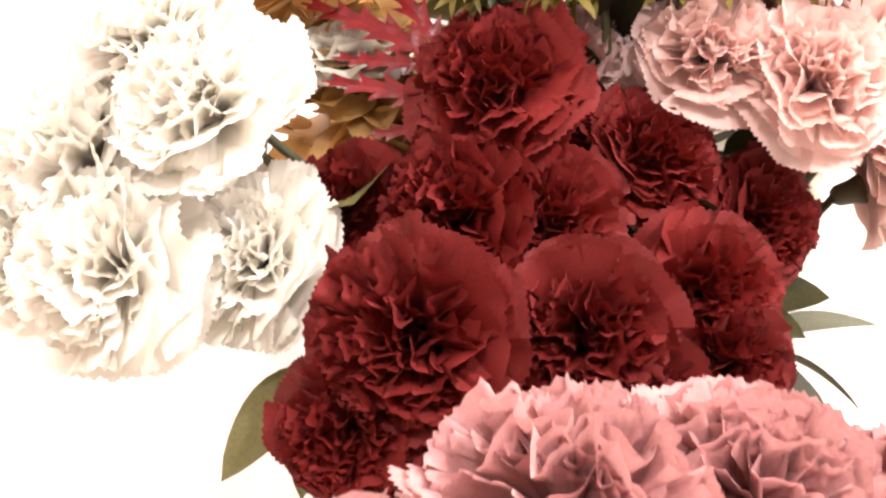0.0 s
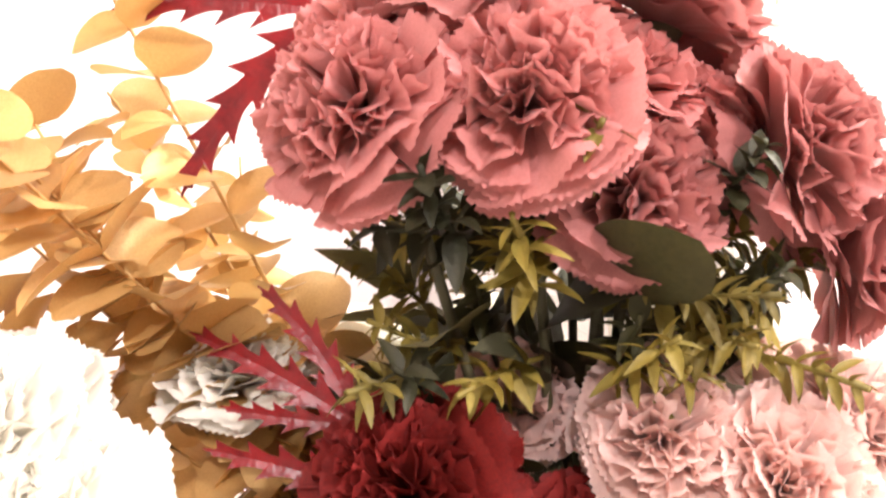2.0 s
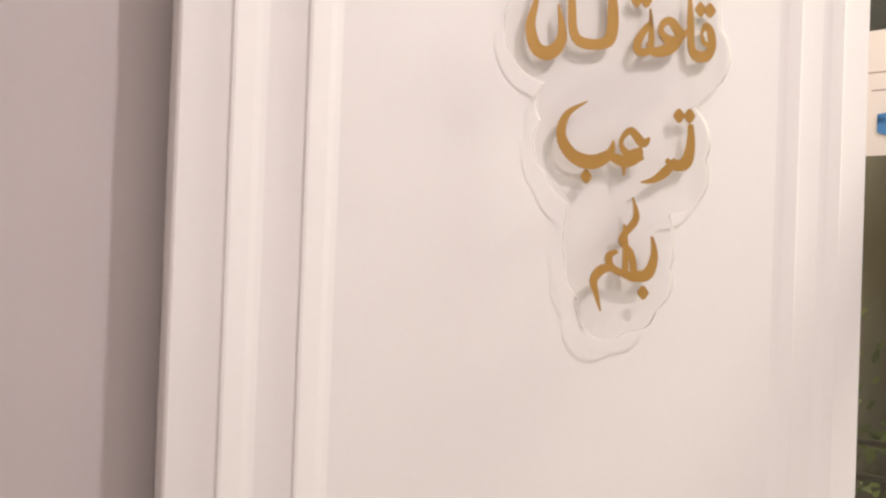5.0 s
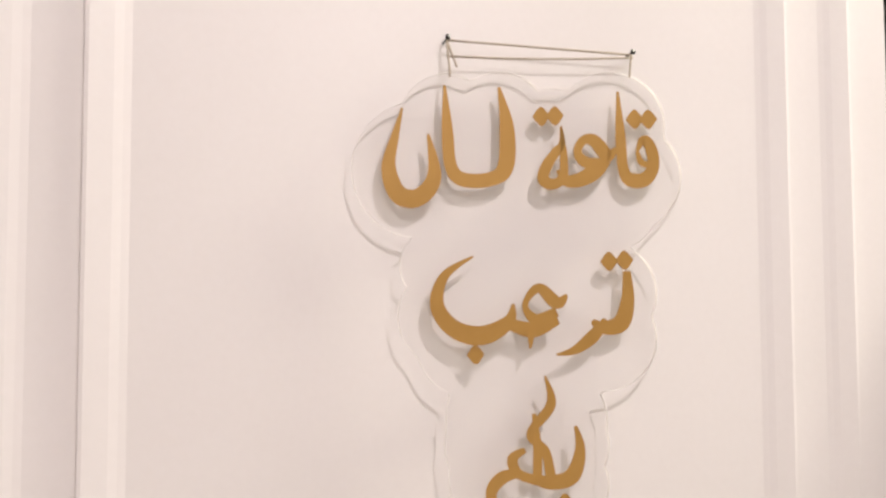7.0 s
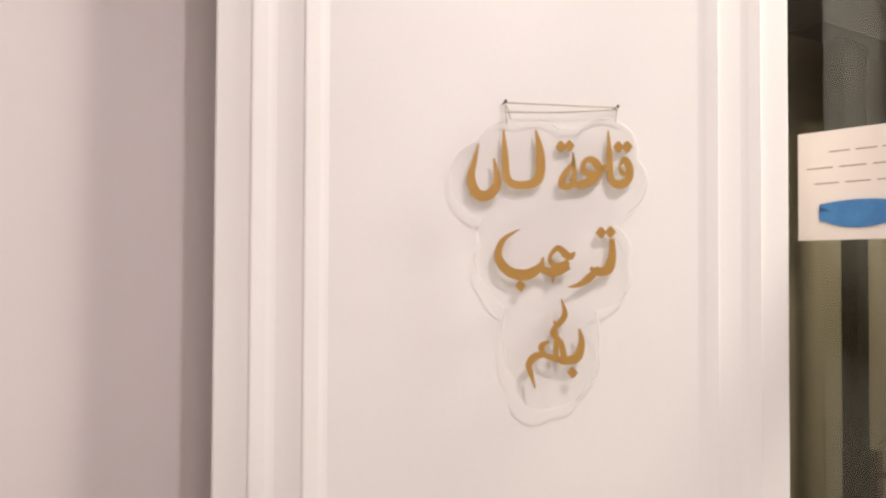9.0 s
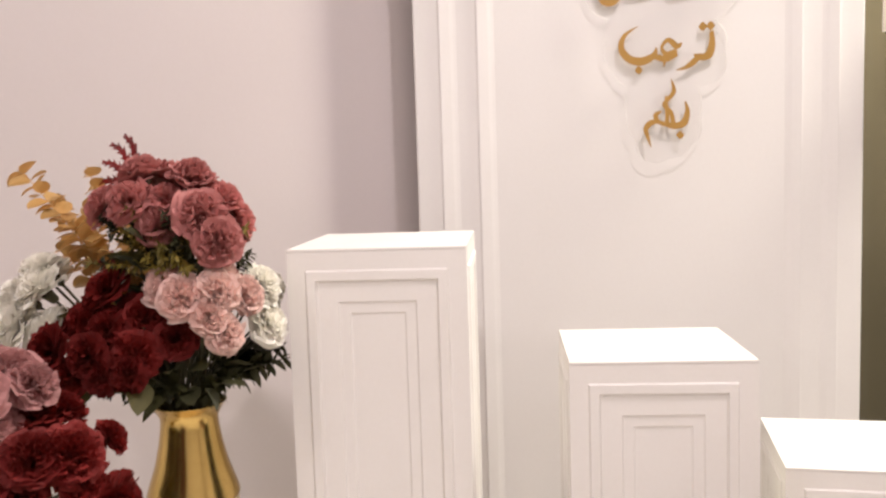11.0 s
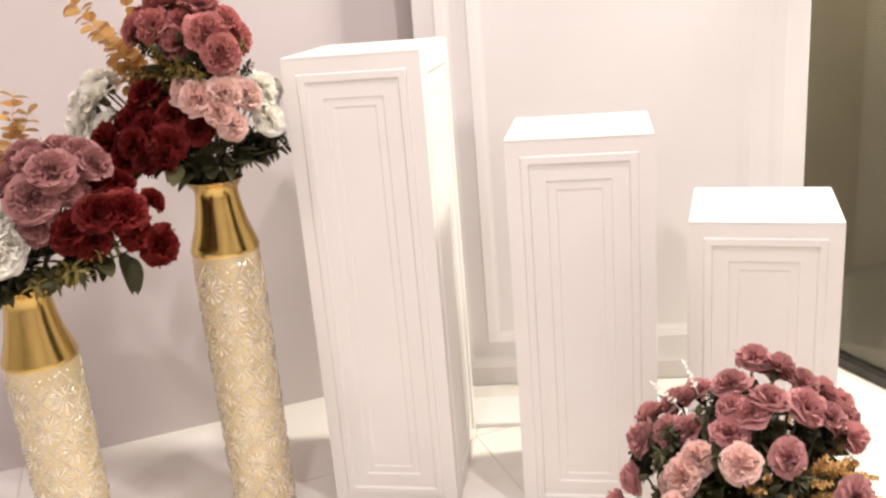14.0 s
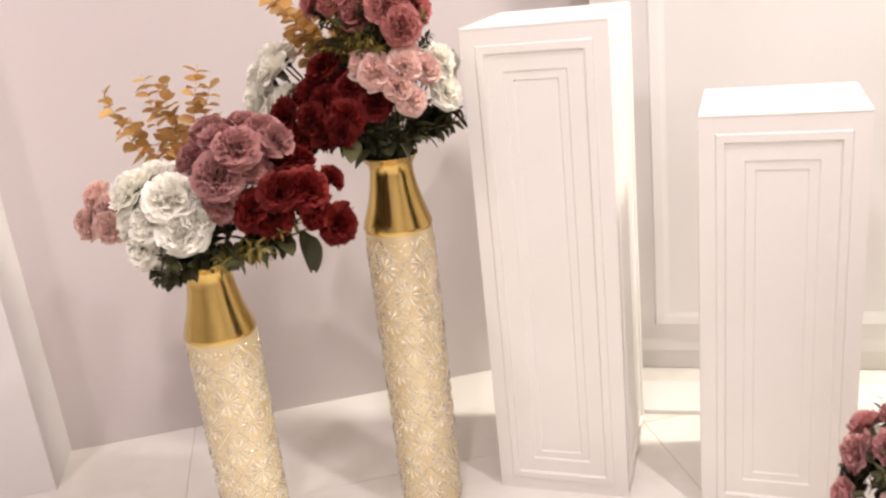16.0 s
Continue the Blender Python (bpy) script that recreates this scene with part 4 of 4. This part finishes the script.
for k in range(26):
    a = rg.uniform(0, 6.28)
    p = (-0.365 + 0.05 * math.cos(a) + rg.uniform(-0.03, 0.06), -0.635 + 0.05 * math.sin(a), rg.uniform(0.98, 1.04))
    sprig(bouquet, p, (math.cos(a) * 0.6, math.sin(a) * 0.6 - 0.35, rg.uniform(0.3, 1.0)), rg.uniform(0.04, 0.065), 0.019, OLIVE_LEAVES if k % 3 else GREEN_LEAVES, rg, 7, "small yellow-green foliage sprig")
for k in range(15):
    a = 2 * math.pi * k / 15
    p = (-0.365 + 0.035 * math.cos(a), -0.635 + 0.03 * math.sin(a), rg.uniform(1.03, 1.08))
    sprig(bouquet, p, (math.cos(a) * 0.8, math.sin(a) * 0.8, rg.uniform(-0.1, 0.6)), rg.uniform(0.035, 0.055), 0.019, GREEN_LEAVES if k % 4 == 0 else OLIVE_LEAVES, rg, 7, "small yellow-green foliage sprig")
for k in range(11):
    a = rg.uniform(2.6, 6.1)
    p = (-0.375 + 0.045 * math.cos(a) + rg.uniform(-0.02, 0.05), -0.645 + 0.04 * math.sin(a), rg.uniform(1.0, 1.06))
    sprig(bouquet, p, (math.cos(a) * 0.8, math.sin(a) * 0.8, rg.uniform(0.0, 0.7)), rg.uniform(0.04, 0.065), 0.018, (OLIVE_LEAVES, OLIVE_LEAVES, GREEN_LEAVES)[k % 3], rg, 7, "small yellow-green foliage sprig")
for k in range(18):
    a = 2 * math.pi * k / 18 + rg.uniform(-0.2, 0.2)
    front = math.sin(a) < -0.5 or (math.cos(a) > 0.2 and math.sin(a) < 0.2)
    p = (-0.355 + 0.045 * math.cos(a), -0.625 + 0.045 * math.sin(a), rg.uniform(0.815, 0.84))
    sprig(bouquet, p, (math.cos(a), math.sin(a), rg.uniform(-0.05, 0.2)), 0.035 if front else rg.uniform(0.07, 0.105), 0.03 if front else 0.04, GREEN_LEAVES, rg, 5, "dark green foliage sprig")
for k in range(14):
    a = rg.uniform(0.2, 1.8) if k % 2 else rg.uniform(2.3, 3.5)
    p = (-0.35 + 0.05 * math.cos(a), -0.62 + 0.05 * math.sin(a), rg.uniform(0.83, 0.87))
    sprig(bouquet, p, (math.cos(a), math.sin(a), rg.uniform(0.0, 0.4)), rg.uniform(0.06, 0.10), 0.034, GREEN_LEAVES, rg, 6, "dark green foliage sprig")

# short bouquet
DUSTY2 = [(-0.517, -0.95, 0.900, 0.077), (-0.551, -0.97, 0.855, 0.078), (-0.608, -0.86, 0.915, 0.077), (-0.631, -0.9, 0.874, 0.076), (-0.57, -0.95, 0.804, 0.073), (-0.536, -0.86, 0.895, 0.07),
          (-0.665, -0.88, 0.824, 0.064), (-0.515, -0.91, 0.858, 0.07), (-0.57, -0.90, 0.905, 0.07),
          (-0.545, -0.845, 0.918, 0.068), (-0.508, -0.862, 0.912, 0.068), (-0.475, -0.875, 0.895, 0.066)]
RED2 = [(-0.414, -0.92, 0.814, 0.076), (-0.496, -0.86, 0.852, 0.077), (-0.457, -0.94, 0.817, 0.073), (-0.391, -0.85, 0.812, 0.05), (-0.414, -0.9, 0.767, 0.07), (-0.377, -0.88, 0.729, 0.076),
        (-0.516, -0.95, 0.785, 0.074), (-0.481, -0.94, 0.767, 0.069), (-0.47, -0.82, 0.846, 0.063), (-0.44, -0.87, 0.80, 0.07)]
WHITE2 = [(-0.647, -0.97, 0.823, 0.089), (-0.746, -0.94, 0.834, 0.085), (-0.718, -0.9, 0.842, 0.086), (-0.732, -0.95, 0.731, 0.084), (-0.633, -0.98, 0.765, 0.084), (-0.603, -0.97, 0.781, 0.06),
          (-0.757, -0.93, 0.773, 0.081), (-0.697, -0.95, 0.709, 0.064), (-0.70, -0.97, 0.78, 0.08)]
PINK2 = [(-0.872, -0.87, 0.802, 0.063), (-0.885, -0.9, 0.757, 0.069), (-0.828, -0.92, 0.75, 0.067), (-0.855, -0.85, 0.779, 0.058), (-0.84, -0.89, 0.79, 0.06)]
bouquet_2 = thing("flower_arrangement", pose(VASE_2[0], VASE_2[1], VASE_2[2] - 0.01), "low spreading bouquet of white, rose and red fabric carnations", "flowers", "flower arrangements")
for kind, rows_, hz in (("mauve", DUSTY2, (-0.585, -0.87, 0.79)), ("red", RED2, (-0.50, -0.86, 0.74)), ("ivory", WHITE2, (-0.68, -0.87, 0.75)), ("pale", PINK2, (-0.80, -0.85, 0.75))):
    for x, y, z, s_ in rows_:
        bloom(bouquet_2, kind, (x, y, z), s_, hz, rg, 0.55 if kind == "ivory" else 0.1)
for tip, n_, sz in (((-0.922, -0.70, 0.974), 13, 0.026), ((-0.825, -0.70, 1.001), 14, 0.027), ((-0.783, -0.70, 0.992), 13, 0.027), ((-0.70, -0.70, 1.01), 14, 0.028), ((-0.675, -0.70, 0.98), 12, 0.027),
                    ((-0.665, -0.70, 0.915), 9, 0.022), ((-0.76, -0.72, 0.93), 11, 0.03), ((-0.86, -0.72, 0.92), 10, 0.026)):
    gold_branch(bouquet_2, (-0.70 + rg.uniform(-0.03, 0.03), -0.81 + rg.uniform(-0.02, 0.02), 0.74), tip, n_, sz, rg)
collar(bouquet_2, 0.12, 0.035, 20, 0.075, rg, 0.0)
for x, y, z, dx, dy, dz, s_ in ((-0.45, -0.90, 0.73, 0.3, -0.2, -0.6, 0.075), (-0.49, -0.91, 0.73, 0.4, -0.4, -0.2, 0.07), (-0.43, -0.90, 0.72, 0.1, -0.2, -0.8, 0.07), (-0.60, -0.93, 0.70, 0.3, -0.6, 0.1, 0.06),
                                (-0.72, -0.90, 0.69, -0.5, -0.4, -0.5, 0.06), (-0.70, -0.92, 0.68, -0.1, -0.5, -0.7, 0.055)):
    share("leaf", rg.choice(GREEN_LEAVES), bouquet_2, bouquet_2.matrix_basis.inverted() @ aim((x, y, z), (dx, dy, dz), rg.uniform(-0.5, 0.5), s_), "dark green leaf")
for k in range(14):
    a = rg.uniform(-0.9, 0.6)
    sprig(bouquet_2, (-0.64 + 0.05 * math.cos(a), -0.87 + 0.05 * math.sin(a), 0.70), (math.cos(a), math.sin(a) - 0.3, rg.uniform(-0.05, 0.3)), rg.uniform(0.10, 0.19), 0.034, GREEN_LEAVES if k % 2 else OLIVE_LEAVES, rg, 6, "green foliage sprig")

for k in range(20):
    a = rg.uniform(2.4, 5.6)
    sprig(bouquet_2, (-0.67 + 0.03 * math.cos(a), -0.87 + 0.03 * math.sin(a), rg.uniform(0.665, 0.72)), (math.cos(a), math.sin(a), rg.uniform(-0.1, 0.35)), rg.uniform(0.06, 0.10), 0.036, GREEN_LEAVES, rg, 5, "green foliage sprig")

# ---- the basket arrangement on the floor ----
BX, BY = 0.60, -1.05
basket = thing("basket_arrangement", pose(BX, BY, 0), "round floor arrangement of pink carnations in a pleated gold wrap", "flowers", "flower arrangements")
v, f = lathe([(0.0, 0.001), (0.10, 0.001), (0.115, 0.02), (0.135, 0.16), (0.14, 0.17), (0.128, 0.165), (0.10, 0.03)], 32)
link_mesh("pot", v, f, FAN, basket, "round gold pot", True)
verts, faces = [], []
N = 220
for k in range(N):
    a = 2 * math.pi * k / N
    flare = 1.0 + 0.04 * math.sin(3 * a + 0.7) + 0.03 * math.sin(5 * a)
    for i, (r, z) in enumerate(((0.06, 0.235), (0.135, 0.25), (0.185, 0.205), (0.208, 0.135))):
        pleat = 0.0042 * (1 if k % 2 else -1) * (0.5 + 0.35 * i)
        rr = (r + pleat) * (1 + (flare - 1) * i / 3)
        verts.append((rr * math.cos(a), rr * math.sin(a), z + 0.012 * i * math.sin(4 * a + 1) + (0.006 if k % 2 else 0) * (i == 3)))
for k in range(N):
    for i in range(3):
        a, b = k * 4 + i, ((k + 1) % N) * 4 + i
        faces.append((a, b, b + 1, a + 1))
link_mesh("pleated_wrap", verts, faces, FAN, basket, "pleated gold mesh wrap")
BASKET_ROSE = [(0.62, -1.022, 0.538), (0.571, -1.073, 0.524), (0.619, -1.121, 0.519), (0.688, -1.055, 0.508), (0.68, -1.115, 0.498), (0.748, -1.109, 0.442), (0.435, -1.049, 0.413), (0.501, -1.094, 0.454),
               (0.559, -1.131, 0.47), (0.628, -1.202, 0.46), (0.712, -1.234, 0.413), (0.416, -1.079, 0.356), (0.387, -1.084, 0.306), (0.66, -1.0, 0.51), (0.75, -1.03, 0.46), (0.53, -1.0, 0.47), (0.46, -0.98, 0.42)]
BASKET_PALE = [(0.555, -1.207, 0.458), (0.476, -1.169, 0.416), (0.458, -1.227, 0.394), (0.432, -1.202, 0.353), (0.532, -1.33, 0.346), (0.619, -1.35, 0.353), (0.50, -1.16, 0.44), (0.47, -1.15, 0.38)]
for x, y, z in BASKET_ROSE:
    bloom(basket, "rose", (x, y, z), rg.uniform(0.056, 0.070), (0.60, -1.08, 0.36), rg, 0.0, None, 1.02)
for (x, y, z), (x2, y2, z2) in itertools.combinations(BASKET_ROSE, 2):
    if 0.075 < math.dist((x, y, z), (x2, y2, z2)) < 0.092:
        bloom(basket, "rose", ((x + x2) / 2, (y + y2) / 2, (z + z2) / 2 + 0.006), rg.uniform(0.05, 0.06), (0.60, -1.08, 0.36), rg, 0.0, None, 1.0)
for x, y, z in BASKET_PALE:
    bloom(basket, "pale", (x, y, z), rg.uniform(0.056, 0.066), (0.60, -1.08, 0.36), rg, 0.0, None, 1.0)
def on_dome(a, lift, r):
    """A spot and the way outwards on the dome of the arrangement."""
    d = Vector((math.cos(a) * math.cos(lift), math.sin(a) * math.cos(lift), math.sin(lift)))
    return Vector((0.60, -1.08, 0.32)) + d * r, d


for k in range(55):
    p, d = on_dome(rg.uniform(2.3, 4.9), rg.uniform(-0.2, 0.9), rg.uniform(0.05, 0.15))
    sprig(basket, p, d, rg.uniform(0.04, 0.07), 0.030, GREEN_LEAVES, rg, 6, "green foliage sprig")
for k in range(90):
    p, d = on_dome(rg.uniform(0, 6.28), rg.uniform(-0.15, 1.3), rg.uniform(0.05, 0.12))
    sprig(basket, p, d, rg.uniform(0.05, 0.085), 0.034, GREEN_LEAVES, rg, 5, "green foliage sprig")
PETAL = [leaf_mesh("leaf", GOLD_LEAF, 0.6, 0.1, 0.25)]
for k in range(95):
    p, d = on_dome(rg.uniform(-1.9, 1.0), rg.uniform(-0.1, 0.75), rg.uniform(0.11, 0.155))
    sprig(basket, p, d, rg.uniform(0.035, 0.06), 0.0105, PETAL, rg, 8, "gold sprayed blossom cluster")
CREAM_BUD = [leaf_mesh("leaf", IVORY, 0.6, 0.1, 0.3)]
for p, d in (((0.50, -1.05, 0.46), (-0.5, 0.1, 0.7)), ((0.53, -1.04, 0.48), (-0.3, 0.1, 0.8)), ((0.50, -1.25, 0.33), (-0.2, -0.8, 0.2))):
    sprig(basket, p, d, 0.06, 0.009, CREAM_BUD, rg, 6, "cream bud sprig")
